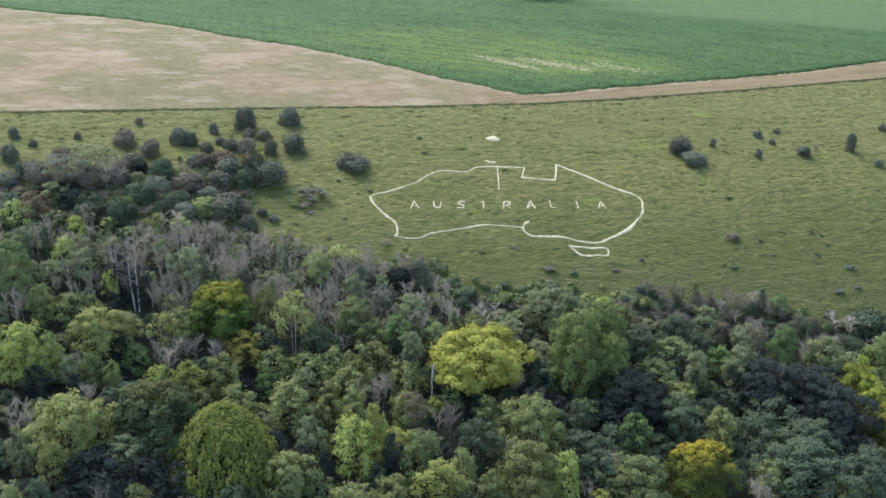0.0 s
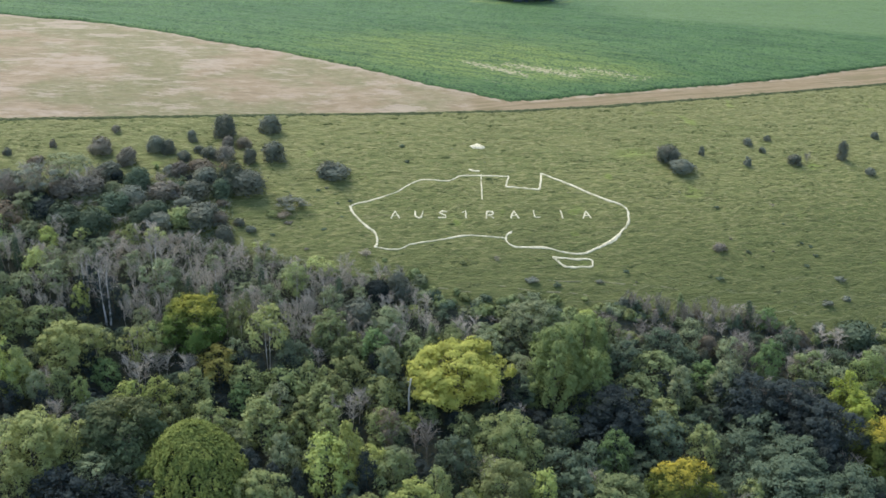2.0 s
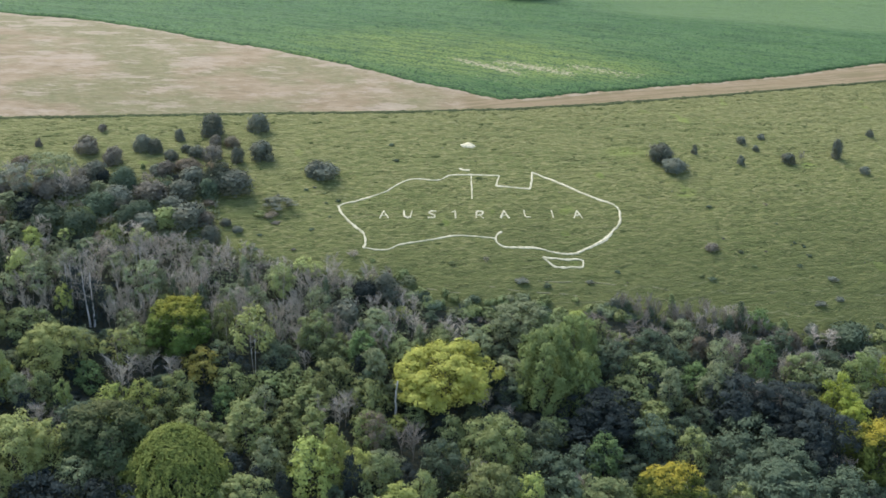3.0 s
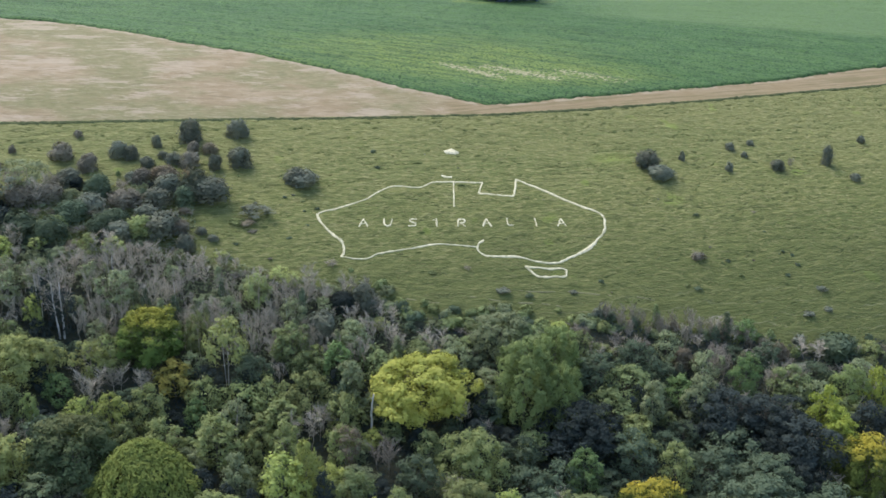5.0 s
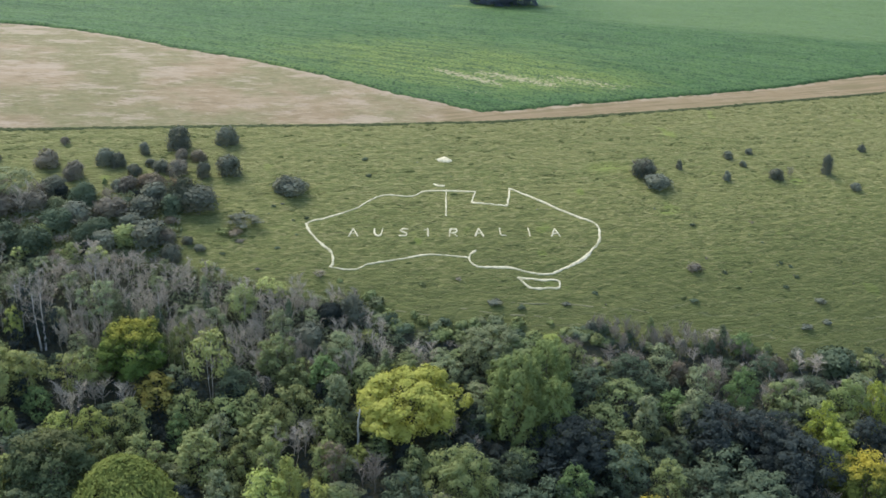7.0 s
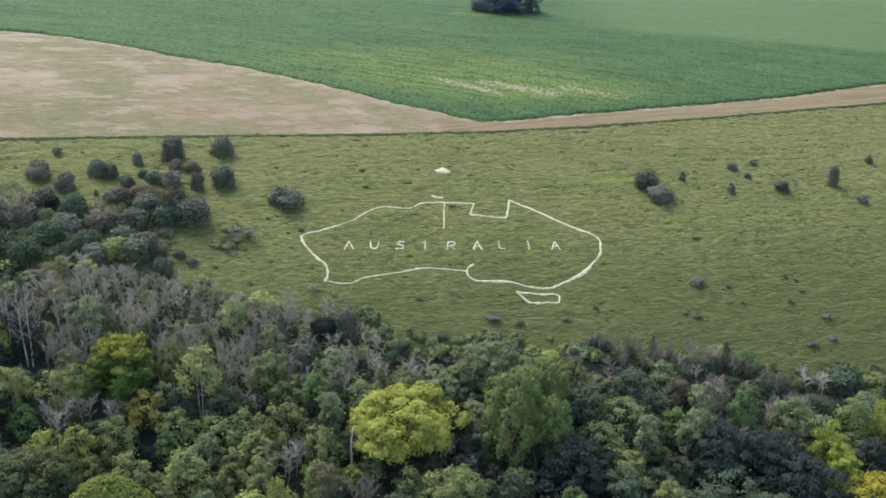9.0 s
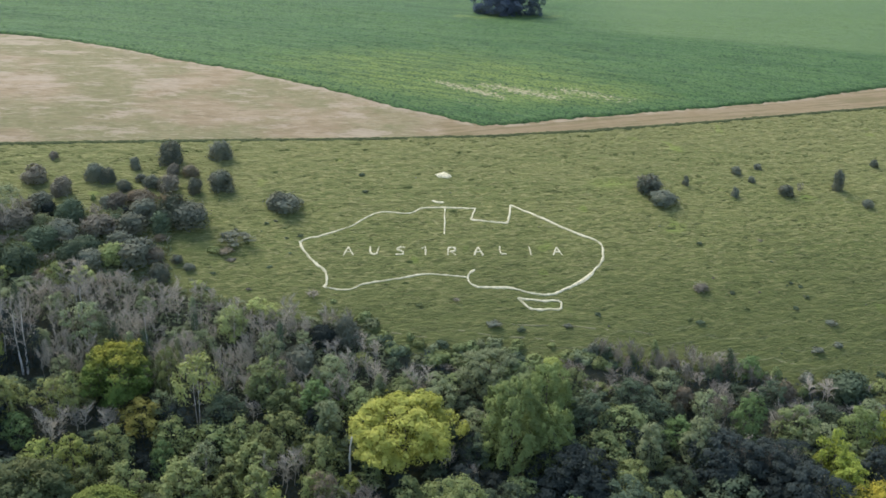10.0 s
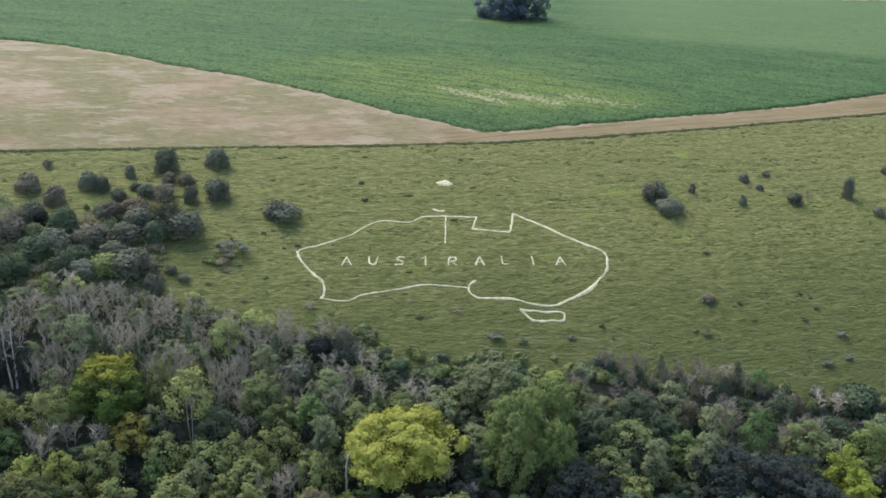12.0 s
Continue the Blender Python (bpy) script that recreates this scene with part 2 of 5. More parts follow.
def crop_material():
    k = Nodes("green_crop")
    co = k.coords()
    rows = k.stretched(co, 0.5, 1.5, 1.0, 12)
    drill = k.stretched(co, 0.03, 1.0, 1.0, 12)
    col = k.mix(k.ramp(k.noise(rows, 0.04, 3.0), 0.38, 0.62), (0.073, 0.143, 0.044), (0.092, 0.165, 0.051))
    thin = k.attr("thin")
    ragged = k.math("ADD", thin, k.math("MULTIPLY", k.math("SUBTRACT", k.noise(rows, 0.16, 5.0), 0.5), 1.0))
    col = k.mix(k.math("MULTIPLY", k.ramp(ragged, 0.05, 1.0), 0.85), col, (0.183, 0.239, 0.056))
    col = k.mix(k.math("MULTIPLY", k.ramp(k.noise(drill, 0.6, 4.0), 0.50, 0.57), 0.6), col, (0.051, 0.098, 0.033))
    col = k.mix(k.math("MULTIPLY", k.ramp(k.noise(rows, 0.95, 4.0, 0.62), 0.57, 0.65), 0.55), col, (0.140, 0.252, 0.072))
    col = k.mix(k.math("MULTIPLY", k.ramp(k.noise(k.stretched(co, 0.9, 1.1, 1.0, 12), 1.5, 3.0), 0.50, 0.60), 0.82), col, (0.024, 0.060, 0.020))
    col = k.mix(k.math("MULTIPLY", k.attr("far"), 0.4), col, (0.165, 0.232, 0.090))
    bare = k.math("ADD", k.attr("bare"), k.math("MULTIPLY", k.math("SUBTRACT", k.noise(k.stretched(co, 1.2, 1.1, 1.0, 12), 0.9, 5.0, 0.75), 0.5), 3.0))
    col = k.mix(k.math("MULTIPLY", k.ramp(bare, 0.52, 0.95), 0.85), col, (0.438, 0.376, 0.224))
    relief = k.math("ADD", k.noise(rows, 2.2, 4.0), k.math("MULTIPLY", k.noise(co, 6.0), 0.4))
    return k.surface(col, rough=0.8, bump=relief, strength=0.8, distance=0.3)


def chalk_material():
    k = Nodes("weathered_chalk")
    co = k.coords()
    col = k.mix(k.ramp(k.noise(co, 1.6, 4.0), 0.35, 0.7), (0.765, 0.700, 0.472), (0.594, 0.541, 0.348))
    col = k.mix(k.math("MULTIPLY", k.ramp(k.noise(co, 3.2, 4.0), 0.54, 0.68), 0.75), col, (0.225, 0.230, 0.093))
    col = k.mix(k.math("MULTIPLY", k.ramp(k.noise(co, 0.35, 4.0, 0.7), 0.48, 0.66), 0.5), col, (0.297, 0.284, 0.139))
    return k.surface(col, rough=0.95, bump=k.noise(co, 8.0), strength=0.5, distance=0.05)


def tuft_material(name, a, b):
    k = Nodes(name)
    geo = k.t.nodes.new("ShaderNodeNewGeometry")
    co = k.coords()
    col = k.mix(geo.outputs["Random Per Island"], a, b)
    col = k.mix(k.math("MULTIPLY", k.ramp(k.noise(co, 5.0, 4.0), 0.35, 0.65), 0.4), col, tuple(c * 0.6 for c in a))
    return k.surface(col, rough=0.9, bump=k.noise(co, 7.0, 3.0), strength=0.8, distance=0.15)


GROUND, CROP, CHALK = ground_material(), crop_material(), chalk_material()
TUFT = tuft_material("tussock_grass", (0.122, 0.142, 0.045), (0.266, 0.258, 0.096))
RANK = tuft_material("rank_edge_grass", (0.070, 0.090, 0.036), (0.132, 0.150, 0.062))


# ---- the lie of the land ----
KW = [-3000, 0, 60, 110, 150, 190, 210, 230, 250, 275, 290, 310, 345, 420, 600, 4000]
KZ = [-58, -58, -56, -50, -41, -27, -15.5, -4.9, 1.6, 8, 11.5, 14.7, 17.6, 19, 20, 20]
_w = np.arange(-3000.0, 4000.0, 1.0)
_k = np.exp(-0.5 * (np.arange(-24, 25) / 7.0) ** 2)
_z = np.convolve(np.pad(np.interp(_w, KW, KZ), 24, mode="edge"), _k / _k.sum(), mode="valid")


def ground_z(x, y):
    """Height of the smooth down: the contours run a little uphill of +x, and all falls gently to +x."""
    x = np.clip(x, -260, 300)
    return np.interp(y - 0.26 * x, _w, _z) - 0.045 * x


def gz(x, y):
    return float(ground_z(np.float64(x), np.float64(y)))


def field_edge(x):
    """y of the bank between the pasture and the ploughland."""
    return np.interp(x, [-600, -100, -38.5, -8, 21, 46.6, 79, 127, 600], [114.4, 248.7, 264.9, 272.6, 280.6, 289.4, 301.9, 321.8, 519.6])


def crop_edge(x):
    """y at which the green crop begins."""
    return np.interp(x, [-900, -119.7, -110.9, -99.7, -89.9, -76.8, -68.3, -59.8, -50.0, -40.3, -30.1, -20.1, -10.1, 0.0, 10.1, 14.7, 20.0, 27, 40, 68, 89, 108, 131, 900],
                     [540, 329.5, 327.2, 325.9, 323.8, 319.1, 316.1, 311.9, 309.0, 306.4, 301.9, 298.2, 294.3, 289.8, 288.0, 286.0, 285.0, 287.2, 292.6, 304.6, 313, 322.6, 335.6, 720])


def wood_edge(x):
    """y of the upper edge of the wood."""
    return np.interp(x, [-300, -95, -75, -58, -42, -37, -18, -2, 1, 14, 25, 40, 54, 67, 80, 87, 97, 130, 400],
                     [200, 219, 227, 232, 236, 215, 214, 213.3, 210.5, 210.5, 212, 215.5, 216.3, 217.8, 217.8, 218.5, 222, 232, 300])


def value_noise(x, y, seed):
    """Smooth random heights between 0 and 1 on a unit lattice."""
    xi, yi = np.floor(x).astype(np.int64), np.floor(y).astype(np.int64)
    fx, fy = x - xi, y - yi
    fx, fy = fx * fx * (3 - 2 * fx), fy * fy * (3 - 2 * fy)

    def h(i, j):
        v = (i * 374761393 + j * 668265263 + seed * 974711) & 0x7FFFFFFF
        v = ((v ^ (v >> 13)) * 1274126177) & 0x7FFFFFFF
        return ((v ^ (v >> 16)) & 0xFFFF) / 65535.0

    a = h(xi, yi) * (1 - fx) + h(xi + 1, yi) * fx
    b = h(xi, yi + 1) * (1 - fx) + h(xi + 1, yi + 1) * fx
    return a * (1 - fy) + b * fy


def make_mesh(name, verts, faces, mat=None, smooth=False):
    me = bpy.data.meshes.new(name)
    me.from_pydata(np.asarray(verts).tolist(), [], faces if isinstance(faces, list) else np.asarray(faces).tolist())
    if mat:
        me.materials.append(mat)
    if smooth:
        me.polygons.foreach_set("use_smooth", np.ones(len(me.polygons), dtype=bool))
    me.update()
    return me


def part(name, me, parent, label=""):
    ob = new(name, me)
    ob.parent = parent
    if label:
        ob["label"] = label
    return ob


def grid_faces(nx, ny):
    i, j = np.meshgrid(np.arange(nx - 1), np.arange(ny - 1))
    a = (j * nx + i).ravel()
    return np.stack([a, a + 1, a + nx + 1, a + nx], 1)


def float_attribute(me, name, values):
    me.attributes.new(name, "FLOAT", "POINT").data.foreach_set("value", np.asarray(values, dtype=np.float32))


# ---- the chalk figure's lines (plan, metres) ----
NORTH = [(-15.6, 231.8), (-15.0, 232.8), (-12.3, 234.1), (-8.2, 237.0), (-6.1, 238.6), (-4.1, 241.2), (-2.6, 242.9), (-0.8, 244.4),
         (1.2, 244.8), (3.7, 244.8), (5.3, 245.1), (6.3, 246.1), (7.7, 247.7), (12.5, 248.7), (18.7, 249.6)]
GULF = [(18.7, 249.6), (17.9, 245.7), (25.2, 246.1), (25.7, 247.2), (26.3, 252.4)]
EAST = [(26.3, 252.4), (32.3, 249.7), (36.8, 247.2), (41.2, 245.4), (44.4, 244.5), (45.0, 242.9), (44.8, 239.4), (43.4, 237.5),
        (41.7, 234.6), (38.0, 231.6), (34.0, 228.8)]
BIGHT = [(34.0, 228.8), (31.8, 228.2), (29.1, 228.2), (24.8, 228.6), (21.6, 227.8), (18.9, 227.4), (17.5, 228.1), (17.1, 229.2),
         (17.5, 230.3), (18.5, 231.3)]
SOUTH = [(17.1, 229.3), (14.1, 229.1), (9.8, 228.6), (7.7, 228.0), (3.5, 226.1), (-0.6, 224.5), (-3.1, 223.5), (-4.4, 222.2),
         (-5.6, 221.6), (-8.2, 221.4), (-9.8, 221.5)]
WEST = [(-9.8, 221.5), (-9.4, 222.6), (-9.8, 224.9), (-11.3, 226.2), (-13.7, 228.3), (-15.3, 230.5), (-15.6, 231.8)]
ISLAND = [(27.1, 226.4), (30.1, 226.7), (32.9, 227.1), (35.6, 227.6), (35.5, 226.5), (35.3, 225.7), (32.2, 225.1), (30.1, 224.5),
          (29.0, 224.8), (27.8, 225.7), (27.1, 226.4)]
LINES = [("north_coast", NORTH, 0.34, 2), ("gulf_coast", GULF, 0.42, 0), ("east_coast", EAST, 0.60, 2), ("south_east_coast", BIGHT, 0.44, 2),
         ("south_coast", SOUTH, 0.29, 2), ("west_coast", WEST, 0.55, 2), ("small_island", ISLAND, 0.44, 1),
         ("border_line", [(12.4, 248.9), (12.5, 240.1)], 0.29, 0), ("north_island", [(9.9, 250.5), (10.9, 250.1), (11.9, 250.4)], 0.5, 1)]
# strokes of the letters in a box 1 wide and 1 high
GLYPHS = {
    "A": [[(-0.5, 0), (-0.04, 1), (0.52, 0.02)], [(-0.22, 0.36), (0.24, 0.4)]],
    "U": [[(-0.45, 0.95), (-0.42, 0.3), (-0.1, 0.04), (0.3, 0.12), (0.45, 0.92)]],
    "S": [[(0.45, 0.92), (-0.1, 0.98), (-0.42, 0.72), (0.34, 0.38), (0.4, 0.1), (-0.45, 0.06)]],
    "T": [[(0.04, 1.0), (0.14, 0.0)], [(-0.36, 0.80), (0.05, 0.97)]],
    "R": [[(-0.46, 0), (-0.42, 0.95), (0.36, 0.9), (0.36, 0.52), (-0.3, 0.4)], [(-0.1, 0.4), (0.42, 0)]],
    "L": [[(-0.22, 1.0), (-0.12, 0.1), (0.45, 0.1)]],
    "I": [[(-0.06, 1.0), (0.12, 0.0)]],
}
WORD = "AUSTRALIA"
LETTER_X = [-6.1, -1.1, 3.9, 8.7, 14.1, 19.4, 24.1, 29.8, 35.4]


def corner_cut(points, times):
    pts = [np.array(p, dtype=float) for p in points]
    for _ in range(times):
        out = [pts[0]]
        for a, b in zip(pts[:-1], pts[1:]):
            out += [a * 0.75 + b * 0.25, a * 0.25 + b * 0.75]
        pts = out + [pts[-1]]
    return np.array(pts)


def resample(points, step):
    p = np.asarray(points, dtype=float)
    d = np.concatenate([[0], np.cumsum(np.linalg.norm(np.diff(p, axis=0), axis=1))])
    s = np.linspace(0, d[-1], max(3, int(d[-1] / step) + 1))
    return np.stack([np.interp(s, d, p[:, 0]), np.interp(s, d, p[:, 1])], 1)


def chalk_ribbon(name, points, width, rng):
    """A shallow bank of packed chalk along a line, with ragged edges, laid on the slope."""
    p = resample(points, 0.35)
    d = np.gradient(p, axis=0)
    d /= np.linalg.norm(d, axis=1)[:, None] + 1e-9
    side = np.stack([-d[:, 1], d[:, 0]], 1)
    p[0] -= d[0] * width * 0.4
    p[-1] += d[-1] * width * 0.4
    n = len(p)
    rag = np.convolve(rng.normal(0, 1, (n + 4)), np.ones(3) / 3, mode="same")[2:-2]
    wl = width / 2 * np.clip(1 + 0.55 * rag, 0.35, 1.8)
    wr = width / 2 * np.clip(1 + 0.55 * np.roll(rag, 5), 0.35, 1.8)
    rows = []
    for off, h in ((-1.0, -0.05), (-0.75, 0.07), (0.0, 0.10), (0.75, 0.07), (1.0, -0.05)):
        q = p + side * (off * (wl if off < 0 else wr))[:, None]
        rows.append(np.column_stack([q, ground_z(q[:, 0], q[:, 1]) + h]))
    return make_mesh(name, np.concatenate(rows), grid_faces(n, 5), CHALK, True)


def letter_strokes(letter, x):
    cx, cy = x, 230.15 + 0.2065 * (x + 6.1)
    return [[(cx + u * 1.75 - 0.05 * v, cy + 0.21 * u * 1.75 + v * 2.2) for u, v in stroke] for stroke in GLYPHS[letter]]


CHALK_POINTS = np.concatenate([resample(pts, 0.4) for _, pts, _, _ in LINES]
                              + [resample(s, 0.4) for c, x in zip(WORD, LETTER_X) for s in letter_strokes(c, x)])


# ---- ground: one sheet ----
def build_ground():
    xs = np.concatenate([[-2500, -1500, -900, -600, -420, -300, -220, -170, -145, -130, -120], np.arange(-113, 142, 0.75),
                         [146, 152, 160, 172, 190, 220, 260, 320, 450, 700, 1100, 1700, 2500]])
    ys = np.concatenate([[-2500, -1500, -800, -400, -200, -100, -40, 0, 30, 60, 85, 105], np.arange(120, 206, 2.0), np.arange(206, 328, 0.6),
                         np.arange(328, 420, 3.0), [425, 440, 460, 490, 530, 600, 720, 900, 1300, 2000, 3000]])
    gx, gy = np.meshgrid(xs, ys)
    x, y = gx.ravel(), gy.ravel()
    z = ground_z(x, y)
    pasture = np.clip((field_edge(x) - y) / 1.5, 0, 1) * np.clip((y - 200) / 10, 0, 1)
    u, v = (x + 0.28 * y) * 0.42, (y - 0.28 * x)
    bumps = value_noise(u / 0.9, v / 0.75, 3) * 0.5 + value_noise(u / 0.45, v / 0.62, 5) * 0.5
    bumps = np.clip(bumps - 0.42, 0, 1) ** 0.8 * 0.7
    steps = np.sin(v * 2.2 + 5 * value_noise(u / 9, v / 9, 8)) * 0.05
    near = np.ones(len(x))
    idx = np.where((x > -20) & (x < 50) & (y > 216) & (y < 266))[0]
    d2 = np.full(len(idx), 1e9)
    for c in CHALK_POINTS:
        d2 = np.minimum(d2, (x[idx] - c[0]) ** 2 + (y[idx] - c[1]) ** 2)
    near[idx] = np.clip((np.sqrt(d2) - 0.75) / 0.6, 0, 1)
    z = z + (bumps * near + steps * near) * pasture
    # the bank: the ploughland lies a little above the pasture
    bank = y - field_edge(x)
    z = z + np.where((np.abs(x) < 600), 0.15 * np.clip((bank + 0.6) / 0.9, 0, 1) * np.clip((330 - y) / 40, 0, 1), 0)
    tilled = np.clip(bank - 1, 0, 1)
    z = z + tilled * 0.10 * (value_noise(u / 0.8, v / 0.7, 11) - 0.5)
    me = make_mesh("ground", np.column_stack([x, y, z]), grid_faces(len(xs), len(ys)), GROUND, True)
    float_attribute(me, "field", bank)
    float_attribute(me, "margin", np.clip(crop_edge(x) - y, -20, 60))
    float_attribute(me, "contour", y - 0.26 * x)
    float_attribute(me, "lush", np.exp(-(((x - 49.0) / 4.5) ** 2 + ((y - 265.4 - 0.26 * (x - 49.0)) / 1.8) ** 2)))
    float_attribute(me, "wood", np.clip(np.minimum(wood_edge(x), 216 + 0.03 * np.clip(x, -200, 0)) * (x < -30) + wood_edge(x) * (x >= -30) - y, -20, 20))
    float_attribute(me, "weedy", np.where(x < 20, np.clip((crop_edge(x) - field_edge(x) - 4) / 12, 0.3, 1), 0.3))
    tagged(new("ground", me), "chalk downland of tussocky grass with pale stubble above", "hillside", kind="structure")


build_ground()


# ---- the green crop: a raised stand of plants ----
def build_crop():
    xs = np.concatenate([[-900, -600, -400, -280, -210, -170, -150], np.arange(-140, 200, 1.0), [205, 220, 250, 320, 450, 650, 900]])
    vs = np.concatenate([[0, 0.25, 0.6], np.arange(1.2, 100, 0.8), np.arange(101, 240, 4.0), [260, 320, 420, 600]])
    gx, gv = np.meshgrid(xs, vs)
    x, v = gx.ravel(), gv.ravel()
    edge = crop_edge(x) + 0.9 * (value_noise(x / 1.7, x * 0, 21) - 0.5) + 0.8 * (value_noise(x / 0.9, x * 0, 22) - 0.5)
    y = edge + v
    rise = np.clip(v / 0.7, 0, 1)
    along, over = (x * 0.978 - y * 0.208), (y * 0.978 + x * 0.208)
    lumps = value_noise(along / 2.6, over / 0.9, 31) ** 2 * 0.9 + value_noise(along / 7.0, over / 2.3, 32) * 0.3
    def streak(x0, y0, x1, y1, half):
        t = np.clip(((x - x0) * (x1 - x0) + (y - y0) * (y1 - y0)) / ((x1 - x0) ** 2 + (y1 - y0) ** 2), 0, 1)
        return np.exp(-((x - x0 - t * (x1 - x0)) ** 2 + (y - y0 - t * (y1 - y0)) ** 2) / half ** 2)

    spot = np.exp(-(((x - 34) / 30) ** 2 + ((y - 0.10 * (x - 34) - 308) / 8.0) ** 2))
    spot2 = 0.95 * np.exp(-(((x - 8) / 46) ** 2 + ((y - 0.12 * (x - 8) - 318) / 20) ** 2))
    rim = 0.9 * streak(14, 394.5, 24, 395.5, 2.0) + 0.9 * streak(24, 395.5, 47, 405.5, 2.0)
    thin = np.clip(spot + spot2 + rim, 0, 1)
    bare = np.clip(0.62 * streak(9, 309, 25, 302, 2.0) + 0.5 * streak(22, 309.5, 39, 305, 2.4) + 0.42 * streak(42, 311, 58, 307.5, 3.0) + 0.3 * streak(12, 297, 30, 292, 2.0) + 0.3 * spot, 0, 1)
    z = ground_z(x, y) + 0.02 + rise * (0.38 + 0.5 * lumps) * (1 - 0.45 * spot)
    me = make_mesh("crop_field", np.column_stack([x, y, z]), grid_faces(len(xs), len(vs)), CROP, True)
    line = np.interp(x, [64.2, 93.2, 118.9, 148.2], [377.5, 373.6, 369.7, 368.8])
    float_attribute(me, "far", np.clip((y - line) / 6, 0, 1) * np.clip((x - 49) / 25, 0, 1))
    float_attribute(me, "thin", thin)
    float_attribute(me, "bare", bare)
    tagged(new("crop_field", me), "field of low green crop with thin straw-coloured patches", "crop field", kind="structure")


build_crop()


def mound_cloud(name, x, y, long, deep, height, mat, rng):
    """Low grassy mounds, longer along the contour, all in one mesh."""
    n, k = len(x), 5
    a = np.linspace(0, 2 * np.pi, k, endpoint=False)[None, :] + rng.uniform(0, 1, (n, 1))
    rr = rng.uniform(0.7, 1.2, (n, k))
    u, v = np.cos(a) * rr * long[:, None], np.sin(a) * rr * deep[:, None]
    px, py = x[:, None] + u * 0.968 - v * 0.25, y[:, None] + u * 0.25 + v * 0.968
    sx, sy = x[:, None] + (px - x[:, None]) * 0.62, y[:, None] + (py - y[:, None]) * 0.62
    verts = np.empty((n, 2 * k + 1, 3))
    verts[:, :k, 0], verts[:, :k, 1], verts[:, :k, 2] = px, py, ground_z(px, py) - 0.03
    verts[:, k:2 * k, 0], verts[:, k:2 * k, 1] = sx, sy
    verts[:, k:2 * k, 2] = ground_z(sx, sy) + height[:, None] * rng.uniform(0.6, 1.0, (n, k))
    verts[:, 2 * k] = np.column_stack([x, y, ground_z(x, y) + height * 1.1])
    i = np.arange(k)
    j = (i + 1) % k
    one = np.concatenate([np.stack([i, j, k + j], 1), np.stack([i, k + j, k + i], 1), np.stack([k + i, k + j, np.full(k, 2 * k)], 1)])
    faces = (one[None] + (np.arange(n) * (2 * k + 1))[:, None, None]).reshape(-1, 3)
    return make_mesh(name, verts.reshape(-1, 3), faces, mat, True)


def build_grass_stuff():
    rng = np.random.default_rng(4)
    n = 74000
    x, y = rng.uniform(-105, 135, n), rng.uniform(208, 326, n)
    keep = (y < field_edge(x) - 0.8) & (y > wood_edge(x) - 2)
    patch = value_noise((x + 0.26 * y) / 7, (y - 0.26 * x) / 3.0, 41)
    keep &= patch + rng.uniform(-0.5, 0.5, n) > 0.50
    x, y = x[keep], y[keep]
    dmin = np.full(len(x), 9.0)
    for c in CHALK_POINTS:
        dmin = np.minimum(dmin, np.hypot(x - c[0], y - c[1]))
    x, y = x[dmin > 0.8], y[dmin > 0.8]
    size = rng.gamma(4, 0.15, len(x))
    me = mound_cloud("grass_tussocks", x, y, size * 0.62 + 0.08, size * 0.09 + 0.05, size * 0.14 + 0.03, TUFT, rng)
    tagged(new("grass_tussocks", me), "rough olive tussocks of downland grass on the slope", "grass", kind="stuff")
    # rank growth along the bank
    n = 6500
    x = rng.uniform(-115, 140, n)
    y = field_edge(x) - 0.65 + rng.normal(0, 0.24, n)
    size = rng.gamma(4, 0.10, n) * (0.85 + 0.35 * value_noise(x / 4, x * 0, 51))
    me = mound_cloud("bank_grass", x, y, size * 0.9 + 0.3, size * 0.12 + 0.10, size * 0.12 + 0.16, RANK, rng)
    tagged(new("bank_grass", me), "dark rank grass growing along the field bank", "grass", kind="stuff")


build_grass_stuff()


